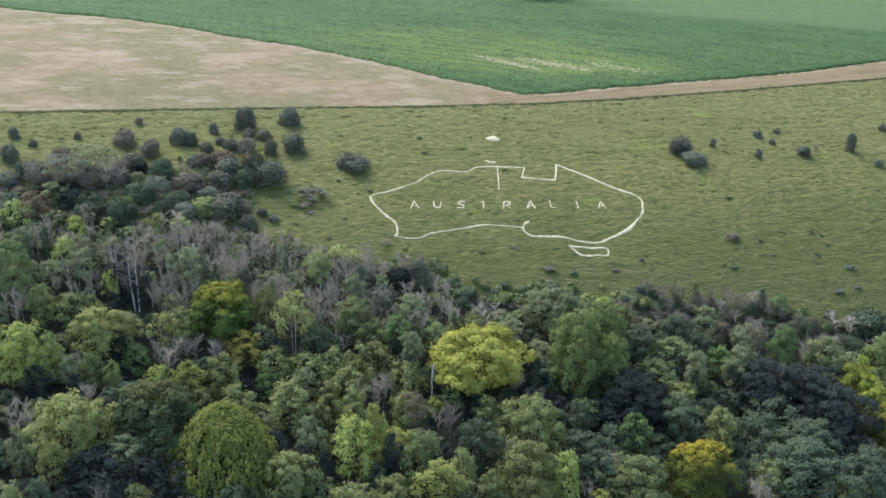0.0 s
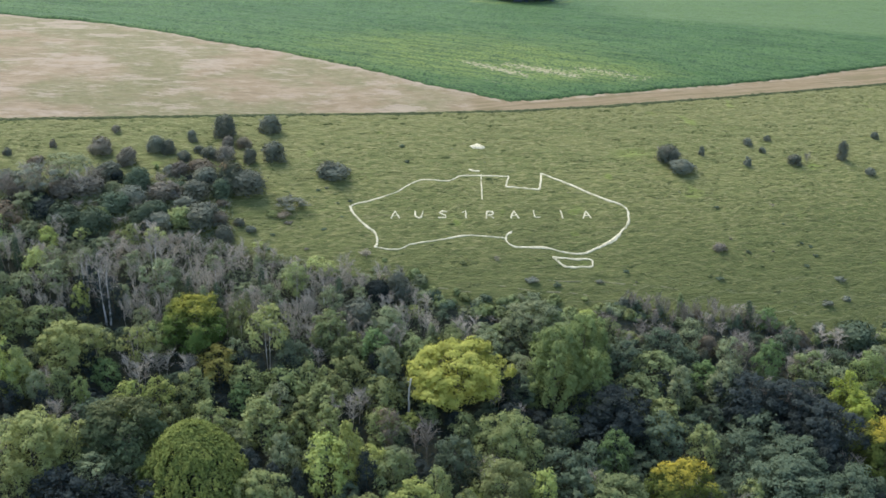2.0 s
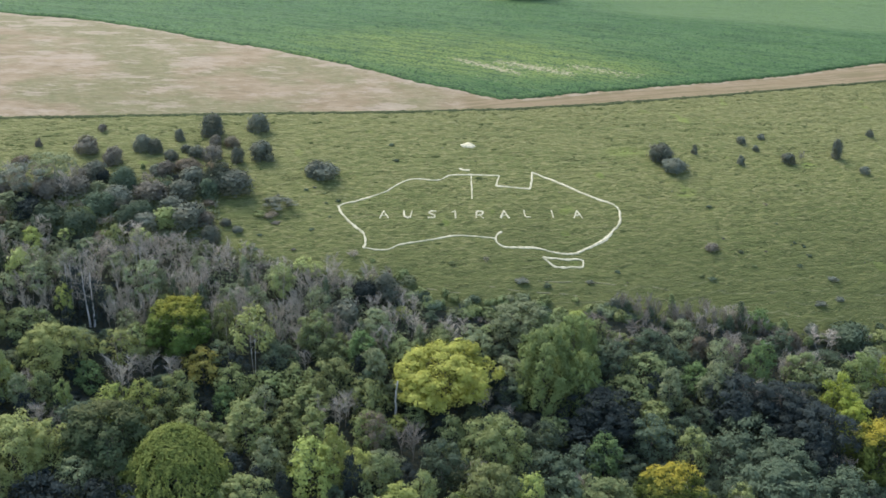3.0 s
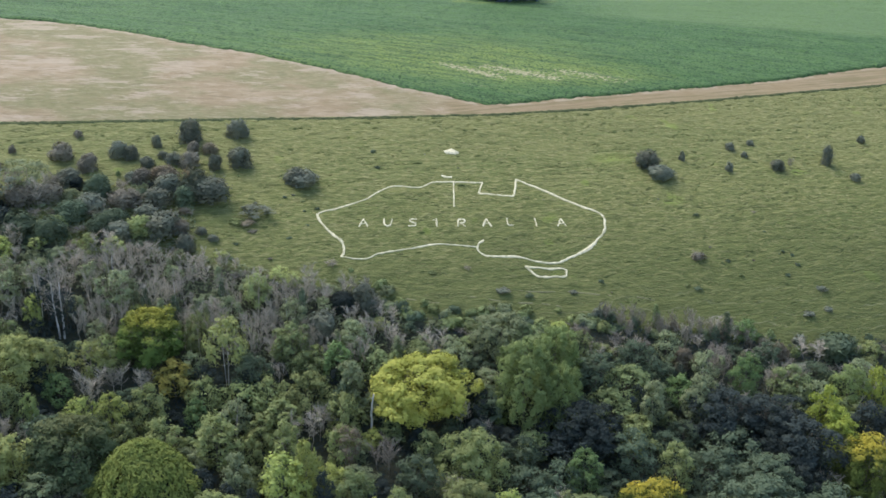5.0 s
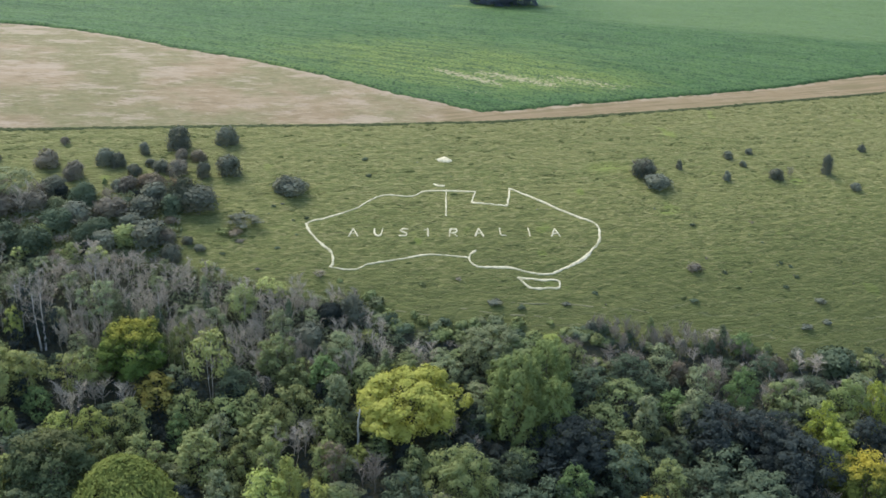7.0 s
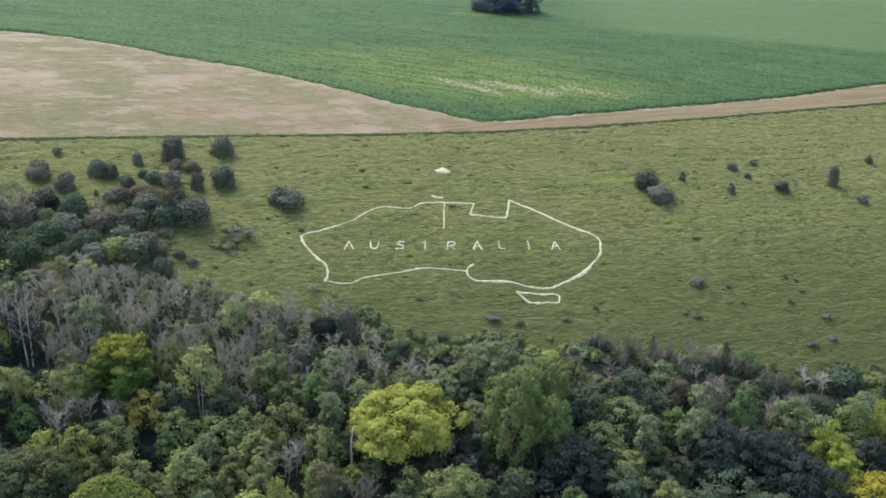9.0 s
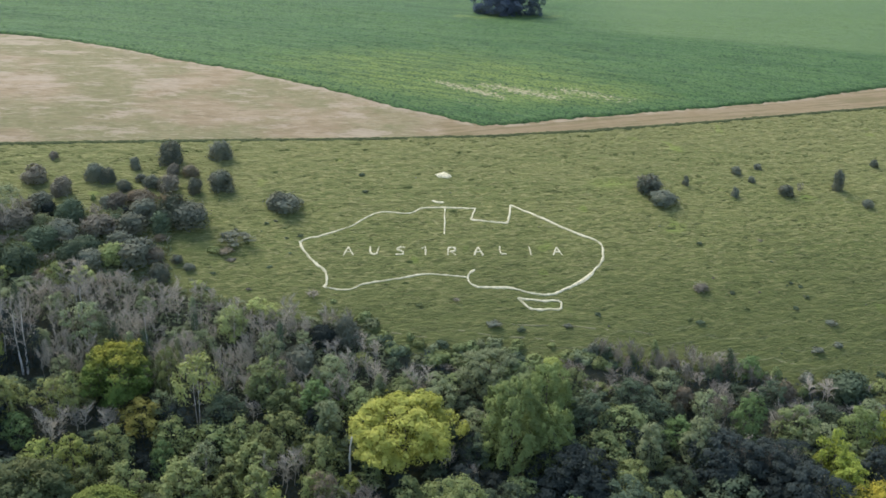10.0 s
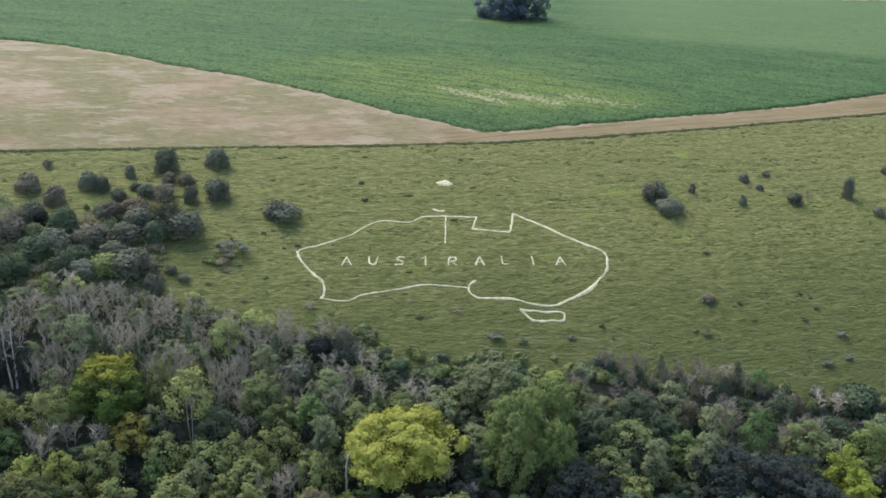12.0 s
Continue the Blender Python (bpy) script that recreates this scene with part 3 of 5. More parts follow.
# ---- chalk figure ----
def build_chalk():
    rng = np.random.default_rng(9)
    figure = new("chalk_map")
    figure.location = (14, 236, gz(14, 236))
    tagged(figure, "white chalk map outline cut into the grassy hillside", "hill figure")
    base = figure.matrix_basis.inverted()

    def lay(name, points, width, parent):
        me = chalk_ribbon(name, points, width, rng)
        me.transform(base)
        return part(name, me, parent)

    for name, pts, width, cut in LINES:
        lay(name, corner_cut(pts, cut), width, figure)
    for c, x in zip(WORD, LETTER_X):
        strokes = letter_strokes(c, x)
        first = lay("letter", strokes[0], 0.35, figure)
        first["label"] = "chalk letter " + c
        for s in strokes[1:]:
            lay("stroke", s, 0.20, first)
    # the bare chalk patch above the map
    p = []
    for q in resample([(2.35, 0.2), (1.2, 0.8), (0.1, 1.7), (-0.9, 0.7), (-2.3, -0.35), (-1.0, -1.05), (0.9, -0.9), (2.35, 0.2)], 0.25)[:-1]:
        p.append((11.9 + q[0] + rng.normal(0, 0.05), 260.5 + q[1] + rng.normal(0, 0.05)))
    k = len(p)
    rings = []
    for s, h in ((1.0, 0.0), (0.85, 0.18), (0.5, 0.30), (0.02, 0.34)):
        rings += [(11.9 + (q[0] - 11.9) * s, 260.5 + (q[1] - 260.5) * s, h) for q in p]
    v = np.array([(x, y, gz(x, y) + h + 0.05) for x, y, h in rings])
    faces = [(j * k + i, j * k + (i + 1) % k, (j + 1) * k + (i + 1) % k, (j + 1) * k + i) for j in range(3) for i in range(k)]
    tagged(new("chalk_patch", make_mesh("chalk_patch", v, faces, CHALK, True)), "small mound of bare white chalk on the slope", "chalk patch")
    # pale track far beyond the crop
    q = [(168, 499), (190, 506), (230, 520), (290, 545)]
    me = chalk_ribbon("far_track", q, 3.0, rng)
    me.transform(Matrix.Translation((0, 0, 0.9)))
    tagged(new("far_track", me), "pale chalk track at the far side of the crop", "track", kind="structure")


build_chalk()


# ---- trodden sheep tracks along the foot of the slope ----
TRACK = tuft_material("trodden_dry_grass", (0.20, 0.196, 0.096), (0.30, 0.28, 0.155))


def build_sheep_tracks():
    rng = np.random.default_rng(12)
    for points in [[(21.7, 220.4), (27.8, 220.6), (33.1, 221.8), (36.3, 222.4), (41.7, 222.8), (46.5, 223.2)],
                   [(14.3, 217.2), (19.4, 217.3), (24.6, 217.6), (29.8, 218.5), (34.0, 218.6), (36.1, 218.3)],
                   [(66.2, 222.6), (71.7, 223.4), (75.9, 223.0), (80.8, 223.1)],
                   [(3.2, 214.3), (8.2, 214.4), (13.3, 215.1)],
                   [(45.5, 223.7), (51.4, 223.9), (55.8, 223.4)]]:
        me = chalk_ribbon("sheep_track", corner_cut(points, 2), 0.26, rng)
        me.materials.clear()
        me.materials.append(TRACK)
        tagged(new("sheep_track", me), "narrow trodden sheep track in the pasture grass", "track", kind="structure")


build_sheep_tracks()


# ---- trees and shrubs ----
def tube(a, b, ra, rb, sides, verts, faces):
    """Adds a tapered tube from a to b."""
    d = (b - a).normalized()
    u = d.orthogonal().normalized()
    w = d.cross(u)
    n = len(verts)
    for p, r in ((a, ra), (b, rb)):
        for i in range(sides):
            t = 2 * math.pi * i / sides
            verts.append(p + (u * math.cos(t) + w * math.sin(t)) * r)
    for i in range(sides):
        j = (i + 1) % sides
        faces.append((n + i, n + j, n + sides + j, n + sides + i))


def cone(a, b, ra, verts, faces):
    """Adds a fine pointed twig from a to b."""
    d = (b - a).normalized()
    u = d.orthogonal().normalized()
    w = d.cross(u)
    n = len(verts)
    for i in range(3):
        t = 2 * math.pi * i / 3
        verts.append(a + (u * math.cos(t) + w * math.sin(t)) * ra)
    verts.append(b)
    faces += [(n, n + 1, n + 3), (n + 1, n + 2, n + 3), (n + 2, n, n + 3)]


def trunk_mesh(name, height, radius, spread, limbs, rng, mat, stems=1, splay=0.35):
    """Tapered stem or stems with limbs that reach into the crown."""
    verts, faces = [], []
    for s in range(stems):
        a = rng.uniform(0, 6.28)
        off = Vector((math.cos(a), math.sin(a), 0)) * (0.0 if stems == 1 else 2.2 * radius)
        p, r = off + Vector((0, 0, -0.6)), radius * rng.uniform(0.7, 1.0)
        lean = Vector((math.cos(a), math.sin(a), 0)) * (0.05 if stems == 1 else splay)
        k = 5
        for i in range(k):
            q = p + Vector((rng.uniform(-0.06, 0.06), rng.uniform(-0.06, 0.06), 1)) * ((height + 0.6) / k) + lean * (height / k)
            r2 = r * 0.74
            tube(p, q, r, r2, 7, verts, faces)
            if i >= 1:
                for _ in range(limbs):
                    b = rng.uniform(0, 6.28)
                    e = q + Vector((math.cos(b), math.sin(b), rng.uniform(0.25, 0.9))) * spread * rng.uniform(0.35, 0.75)
                    m = q.lerp(e, 0.5) + Vector((0, 0, 0.12 * spread))
                    tube(q, m, r2 * 0.55, r2 * 0.32, 4, verts, faces)
                    tube(m, e, r2 * 0.32, r2 * 0.08, 4, verts, faces)
            p, r = q, r2
    return make_mesh(name, [tuple(v) for v in verts], faces, mat, True)


def crown_profile(h, wide, foot, blunt):
    """Half-width of a crown (0 to 1) at a height h (0 to 1)."""
    low = foot + (1 - foot) * np.sin(np.clip(h / wide, 0, 1) * np.pi / 2)
    top = np.clip(1 - np.clip((h - wide) / (1 - wide), 0, 1) ** blunt, 0.0, 1) ** (1 / blunt)
    return np.where(h < wide, low, top)


def unit(v):
    return v / (np.linalg.norm(v, axis=1)[:, None] + 1e-9)


def spray_mesh(name, pos, nor, along, size, slim):
    """Small leaf sprays: one pointed blade each, lying across its normal."""
    nor = unit(nor)
    t = unit(along - nor * (along * nor).sum(1)[:, None])
    w = np.cross(nor, t)
    n = len(pos)
    verts = np.empty((n * 3, 3))
    verts[0::3] = pos - t * (size * 0.5)[:, None] - w * (size * slim)[:, None]
    verts[1::3] = pos - t * (size * 0.35)[:, None] + w * (size * slim)[:, None]
    verts[2::3] = pos + t * (size * 0.8)[:, None]
    return make_mesh(name, verts, np.arange(n * 3).reshape(-1, 3), LEAF["mid"])


def crown_mesh(name, rng, radius, low, high, boughs, leaves, leaf, clump=0.13, droop=0.0, flat=0.7, sparse=0.0, wide=0.3, bough=0.36, foot=0.55, inner=0.2, blunt=2.3, ruffle=0.32, lobed=0.12):
    """A crown in three steps: boughs round a domed outline, leafy clumps on each bough, small leaf sprays over the upper and outer face of each clump.
    wide: the height (0 to 1) at which it is widest; foot: its width at the bottom; flat presses the clumps into tiers; droop hangs the sprays."""
    per = 13
    h = ((np.arange(boughs) + rng.uniform(0.1, 0.9, boughs)) / boughs) ** 0.82
    a = np.arange(boughs) * 2.39996 + rng.uniform(-0.5, 0.5, boughs)
    prof = crown_profile(h, wide, foot, blunt)
    lobe = 1 + lobed * np.sin(2 * a + rng.uniform(0, 6)) + lobed * np.sin(3 * a + 3 * h + rng.uniform(0, 6)) + 0.07 * np.sin(5 * a + 6 * h + rng.uniform(0, 6))
    size = bough * radius * rng.uniform(0.6, 1.25, boughs) * (0.55 + 0.45 * prof)
    rad = np.clip(prof * radius * lobe - size * 0.8, 0, None) * rng.uniform(0.86, 1.06, boughs)
    b = np.column_stack([np.cos(a) * rad, np.sin(a) * rad, low + h * (high - low) - size * 0.45])
    out = unit(b - np.array([0, 0, low + 0.25 * (high - low)]))
    pick = np.repeat(np.arange(boughs), per)
    d = unit(rng.normal(0, 1, (len(pick), 3)) * 0.7 + out[pick] * 0.8 + np.array([0, 0, 0.45]))
    c = b[pick] + d * (size[pick] * rng.uniform(0.55, 1.08, len(pick)))[:, None] * np.array([1, 1, 0.85])
    rc = clump * radius * rng.uniform(0.55, 1.5, len(pick))
    who = rng.choice(len(c), leaves, p=rc ** 2 / (rc ** 2).sum())
    o = unit(d[who] + out[pick][who] * 0.5)
    g = unit(rng.normal(0, 1, (leaves, 3)) + o * 0.5 + np.array([0, 0, 0.55]))
    pos = c[who] + g * (rc[who] * rng.uniform(0.6, 1.15, leaves) ** 0.7)[:, None] * np.array([1, 1, flat])
    # leaves further in, so that the crown is not hollow
    k = int(leaves * inner)
    hi, ai = rng.uniform(0.03, 0.93, k), rng.uniform(0, 2 * np.pi, k)
    ri = crown_profile(hi, wide, foot, blunt) * radius * rng.uniform(0.45, 0.78, k)
    pos[:k] = np.column_stack([np.cos(ai) * ri, np.sin(ai) * ri, low + hi * (high - low) * 0.9])
    stray = rng.uniform(0, 1, leaves) < 0.08
    pos[stray] += g[stray] * (rng.uniform(0.2, 0.9, stray.sum()) * rc[who][stray])[:, None]
    if droop:
        pos[:, 2] -= droop * rng.uniform(0, 1, leaves) ** 1.5 * rc[who] * 2.6
    ok = (rng.uniform(0, 1, leaves) >= sparse) & (pos[:, 2] > 0.03)
    pos, o, g = pos[ok], o[ok], g[ok]
    n = len(pos)
    nor = o * 0.6 + g * 0.7 + rng.normal(0, ruffle, (n, 3)) + np.array([0, 0, 0.12 - 0.3 * droop])
    along = rng.normal(0, 1.0, (n, 3)) + np.array([0, 0, -0.3 - 2.2 * droop])
    return spray_mesh(name, pos, nor, along, leaf * rng.uniform(0.55, 1.4, n) * (0.88 + 0.5 * droop), 0.50 - 0.18 * droop)


def hanging_crown(name, rng, radius, low, high, strands, leaf):
    """A smooth full dome to the ground, its sprays hanging in short strands one over another."""
    h = rng.uniform(0.02, 0.995, strands) ** 0.85
    a = rng.uniform(0, 2 * np.pi, strands)
    lump_a, lump_h = rng.uniform(0, 2 * np.pi, 150), rng.uniform(0, 1, 150)
    apart = (np.angle(np.exp(1j * (a[:, None] - lump_a[None]))) * 0.55) ** 2 + (h[:, None] - lump_h[None]) ** 2
    swell = 0.95 + (np.exp(-apart / rng.uniform(0.002, 0.012, 150)) * rng.uniform(-0.12, 0.12, 150)).sum(1).clip(-0.16, 0.13) + rng.normal(0, 0.05, strands)

    def skin(k):
        return np.clip(1 - np.clip(k, 0, 1) ** 1.7, 0, 1) ** 0.66

    r = skin(h) * radius * swell
    slope = (skin(h - 0.02) - skin(h + 0.02)) / 0.04 * radius / (high - low)
    nor = unit(np.column_stack([np.cos(a), np.sin(a), np.clip(slope, 0.05, 3.0)]))
    top = np.column_stack([np.cos(a) * r, np.sin(a) * r, low + h * (high - low)])
    per = 7
    step = np.tile(np.arange(per), strands)
    who = np.repeat(np.arange(strands), per)
    step = step * np.repeat(rng.uniform(0.5, 1.5, strands), per)
    fall = step[:, None] * np.array([0, 0, -0.21]) + step[:, None] * unit(top * np.array([1, 1, 0]) + 1e-6)[who] * 0.035
    n = len(who)
    pos = top[who] + fall + rng.normal(0, 0.10, (n, 3)) - nor[who] * rng.uniform(0, 0.35, (n, 1))
    keep = pos[:, 2] > 0.05
    face = nor[who] + np.repeat(rng.normal(0, 0.5, (strands, 3)), per, axis=0) + rng.normal(0, 0.3, (n, 3)) + (1.0 - step / per).clip(0, 1)[:, None] * np.array([0, 0, 0.5])
    along = rng.normal(0, 0.7, (n, 3)) + np.array([0, 0, -1.4])
    return spray_mesh(name, pos[keep], face[keep], along[keep], leaf * rng.uniform(0.6, 1.3, keep.sum()), 0.42)


def dome_mesh(name, rng, radius, height, leaves, leaf, lobes=9, rough=0.26):
    """A dense thorn bush: a few rounded masses grown together, with leaf sprays over their upper and outer faces down to the grass."""
    a = np.arange(lobes) * 2.39996 + rng.uniform(-0.6, 0.6, lobes)
    q = np.sqrt((np.arange(lobes) + 0.5) / lobes) * rng.uniform(0.75, 1.0, lobes)
    rl = radius * rng.uniform(0.34, 0.52, lobes)
    top = height * np.clip(1 - 0.55 * q ** 2 + rng.uniform(-rough, rough, lobes) * 0.8, 0.3, 1.05)
    c = np.column_stack([np.cos(a) * q * (radius - rl), np.sin(a) * q * (radius - rl), np.maximum(top - rl, 0.15 * height)])
    who = rng.choice(lobes, leaves, p=rl * (top + rl) / (rl * (top + rl)).sum())
    g = unit(rng.normal(0, 1, (leaves, 3)) + np.array([0, 0, 0.5]))
    g[:, :2] += unit(c[who] * np.array([1, 1, 0]) + 1e-6)[:, :2] * 0.35
    g = unit(g)
    pos = c[who] + g * (rl[who] * rng.uniform(0.78, 1.06, leaves))[:, None]
    skirt = rng.uniform(0, 1, leaves) < 0.42
    pos[skirt, 2] *= rng.uniform(0.05, 1.0, skirt.sum())
    shoot = rng.uniform(0, 1, leaves) < 0.12
    pos[shoot] += g[shoot] * (rng.uniform(0.1, 0.5, shoot.sum()) * rl[who][shoot])[:, None]
    pos[:, 2] = np.clip(pos[:, 2], 0.03, None)
    nor = g + rng.normal(0, 0.19, (leaves, 3))
    nor[skirt, 2] *= 0.2
    along = rng.normal(0, 1, (leaves, 3)) + g * 0.3
    return spray_mesh(name, pos, nor, along, leaf * rng.uniform(0.5, 1.25, leaves), 0.52)


def twig_fan(rng, ends, heads, count, length, width, verts, faces):
    """Fine twigs that leave the branch ends on every side, each a slim three-sided spike."""
    for e, d in zip(ends, heads):
        for _ in range(count):
            v = (d + Vector(rng.normal(0, 0.55, 3)) + Vector((0, 0, 0.25))).normalized()
            start = e - d * rng.uniform(0.0, 0.9) * length
            cone(start, start + v * length * rng.uniform(0.5, 1.2), width, verts, faces)


def bare_mesh(name, rng, height, spread, count, mat, stems=3, thick=0.08, twig=0.024):
    """Leafless tree: upright stems, ascending branches and a dense haze of fine twigs over the upper half."""
    verts, faces, ends, heads = [], [], [], []
    for i in range(stems):
        a = 2.4 * i + rng.uniform(0, 1.2)
        out = Vector((math.cos(a), math.sin(a), 0))
        p, r = out * (0.0 if stems == 1 else rng.uniform(0.1, 0.35) * spread) + Vector((0, 0, -0.4)), thick * rng.uniform(0.7, 1.1)
        tall, k = height * rng.uniform(0.62, 0.85), 7
        for j in range(k):
            q = p + (Vector((rng.normal(0, 0.07), rng.normal(0, 0.07), 1)) + out * rng.uniform(0.0, 0.22)) * (tall / k)
            tube(p, q, r, r * 0.84, 5, verts, faces)
            if j >= 2:
                for _ in range(2):
                    b = rng.uniform(0, 6.28)
                    d = (Vector((math.cos(b), math.sin(b), rng.uniform(0.7, 1.6)))).normalized()
                    e = q + d * spread * rng.uniform(0.3, 0.62)
                    tube(q, e, r * 0.45, r * 0.2, 3, verts, faces)
                    ends += [e, q.lerp(e, 0.55)]
                    heads += [d, d]
            p, r = q, r * 0.84
        ends.append(p)
        heads.append(Vector((0, 0, 1)))
    twig_fan(rng, ends, heads, count, height * 0.16, twig, verts, faces)
    return make_mesh(name, [tuple(v) for v in verts], faces, mat)


def tall_bare_mesh(name, rng, height, stems):
    """Tall leafless tree: clear pale stems below, a haze of fine grey twigs above."""
    verts, faces, twig_verts, twig_faces = [], [], [], []

    def fork(p, d, length, r, level):
        q = p + d * length
        if level >= 4:
            cone(p, q, r, twig_verts, twig_faces)
            return
        tube(p, q, r, r * 0.6, 3, twig_verts, twig_faces)
        for _ in range(3):
            nd = (d + Vector(rng.normal(0, 0.42, 3)) + Vector((0, 0, 0.25))).normalized()
            fork(p.lerp(q, rng.uniform(0.5, 1.0)), nd, length * rng.uniform(0.55, 0.85), max(r * 0.55, 0.014), level + 1)

    for i in range(stems):
        p, r = Vector((0.5 * (i - (stems - 1) / 2), rng.uniform(-0.2, 0.2), -0.5)), 0.15
        lean = Vector((0.07 * (i - (stems - 1) / 2), 0, 0))
        for j in range(8):
            q = p + (Vector((rng.uniform(-0.05, 0.05), rng.uniform(-0.05, 0.05), 1)) + lean) * (height * 0.78 / 8)
            tube(p, q, r, r * 0.88, 7, verts, faces)
            if j >= 3:
                for _ in range(2):
                    a = rng.uniform(0, 6.28)
                    fork(q, Vector((math.cos(a), math.sin(a), 1.3)).normalized(), height * 0.11, r * 0.42, 1)
            p, r = q, r * 0.88
        fork(p, Vector((0, 0, 1)), height * 0.12, r * 0.8, 1)
    n = len(verts)
    me = make_mesh(name, [tuple(v) for v in verts + twig_verts], faces + [tuple(i + n for i in f) for f in twig_faces], BIRCH)
    me.materials.append(TWIG)
    me.polygons.foreach_set("material_index", [0] * len(faces) + [1] * len(twig_faces))
    return me


R = np.random.default_rng(17)
random.seed(5)
KINDS = {}


def kind(key, name, trunk, crown, size):
    """Keeps one model of a plant, with its own width and height, to be copied."""
    KINDS.setdefault(key, []).append((name, trunk, crown, size))


for i in range(4):
    kind("big", "broadleaf_tree", trunk_mesh("trunk", 8.0, 0.38, 4.5, 3, R, BARK), crown_mesh("crown", R, 7.0, 1.2, 12.4, 44, 11000, 0.37, bough=0.32, clump=0.105, wide=0.38, foot=0.5), (14.2, 12.8))
kind("maple", "maple_tree", trunk_mesh("trunk", 8, 0.42, 5, 3, R, BARK), crown_mesh("crown", R, 8.8, 2.0, 12.6, 50, 25000, 0.36, clump=0.085, wide=0.46, foot=0.36, bough=0.28, blunt=2.3, lobed=0.09), (18.0, 13.2))
kind("beech", "beech_tree", trunk_mesh("trunk", 8, 0.42, 5, 3, R, BARK), hanging_crown("crown", R, 8.0, 0.2, 13.2, 4200, 0.31), (16.8, 13.6))
kind("willow", "willow_tree", trunk_mesh("trunk", 10, 0.40, 4.5, 3, R, BARK), crown_mesh("crown", R, 6.3, 0.5, 14.4, 60, 18000, 0.31, clump=0.08, droop=0.3, wide=0.5, foot=0.9, bough=0.30, blunt=2.8, lobed=0.07), (13.2, 15.0))
for i in range(5):
    kind("medium", "young_tree", trunk_mesh("trunk", 5, 0.20, 2.6, 2, R, BARK), crown_mesh("crown", R, 3.6, 0.5, 7.5, 22, 2700, 0.335, clump=0.135, wide=0.4, foot=0.5, bough=0.38, lobed=0.14), (7.6, 7.8))
for i in range(3):
    kind("tall", "tall_tree", trunk_mesh("trunk", 6.5, 0.17, 1.8, 2, R, TWIG_DARK), crown_mesh("crown", R, 2.6, 1.8, 9.0, 22, 2500, 0.32, clump=0.17, wide=0.45, foot=0.45, bough=0.42, lobed=0.16, droop=0.25), (5.4, 9.2))
for i in range(4):
    kind("tiered", "hawthorn_tree", trunk_mesh("trunk", 3.6, 0.16, 2.4, 3, R, BARK, 1), crown_mesh("crown", R, 3.9, 0.4, 5.5, 22, 2700, 0.315, clump=0.14, flat=0.5, wide=0.35, bough=0.40, lobed=0.14), (8.2, 5.8))
for i in range(4):
    kind("shrub", "shrub", trunk_mesh("stem", 2.4, 0.09, 1.6, 2, R, BARK, 1), crown_mesh("crown", R, 2.7, 0.0, 4.2, 18, 1800, 0.28, clump=0.15, wide=0.3, foot=0.8, bough=0.38, blunt=2.4, lobed=0.14), (5.8, 4.5))
for i in range(5):
    kind("bush", "hawthorn_bush", trunk_mesh("stem", 1.4, 0.09, 0.9, 2, R, BARK, 1), dome_mesh("crown", R, 2.25, 3.4, 2600, 0.25, 11, 0.22), (4.1, 3.75))
for i in range(3):
    kind("low", "thorn_bush", trunk_mesh("stem", 0.7, 0.05, 0.5, 1, R, BARK, 1), dome_mesh("crown", R, 1.2, 1.3, 700, 0.21, 7, 0.22), (2.05, 1.45))
for i in range(3):
    kind("thin", "ash_tree", trunk_mesh("trunk", 6.8, 0.13, 2.2, 4, R, TWIG, 2, 0.10), crown_mesh("crown", R, 2.9, 2.6, 8.4, 20, 2100, 0.31, clump=0.17, sparse=0.25, wide=0.5, foot=0.4, bough=0.40, inner=0.05, lobed=0.18), (6.0, 8.6))
kind("birch", "birch_tree", trunk_mesh("trunk", 7.4, 0.11, 1.7, 3, R, BIRCH, 2, 0.06), crown_mesh("crown", R, 3.6, 4.2, 8.3, 20, 2300, 0.32, clump=0.15, droop=0.2, sparse=0.42, wide=0.4, bough=0.38, inner=0.0, lobed=0.16), (7.4, 8.4))
kind("juniper", "juniper_bush", trunk_mesh("stem", 2.2, 0.10, 0.6, 2, R, BARK), crown_mesh("crown", R, 0.9, 0.0, 3.4, 18, 1200, 0.22, clump=0.28, flat=1.2, wide=0.2, foot=0.8, bough=0.4), (1.9, 3.5))
for i in range(2):
    kind("ivy", "ivy_clad_tree", trunk_mesh("trunk", 6.0, 0.12, 1.2, 2, R, TWIG_DARK), crown_mesh("crown", R, 1.15, 0.2, 6.0, 20, 1300, 0.26, clump=0.34, flat=1.3, wide=0.3, foot=0.8, bough=0.42, lobed=0.2), (2.6, 6.2))
for i in range(5):
    kind("bare", "bare_tree", bare_mesh("branchwork", R, 7.4, 2.9, 12, TWIG_DARK, 3, 0.055, 0.019), None, (4.8, 7.6))
for i in range(2):
    kind("palebare", "bare_tree", tall_bare_mesh("branchwork", R, 12.0, 2 - i), None, (4.6, 12.6))
for i in range(3):
    kind("thorn", "bare_thicket", bare_mesh("branchwork", R, 4.4, 2.6, 8, TWIG_BROWN, 4, 0.05, 0.02), None, (5.0, 4.6))
MODELS = {}
PLANTED = []
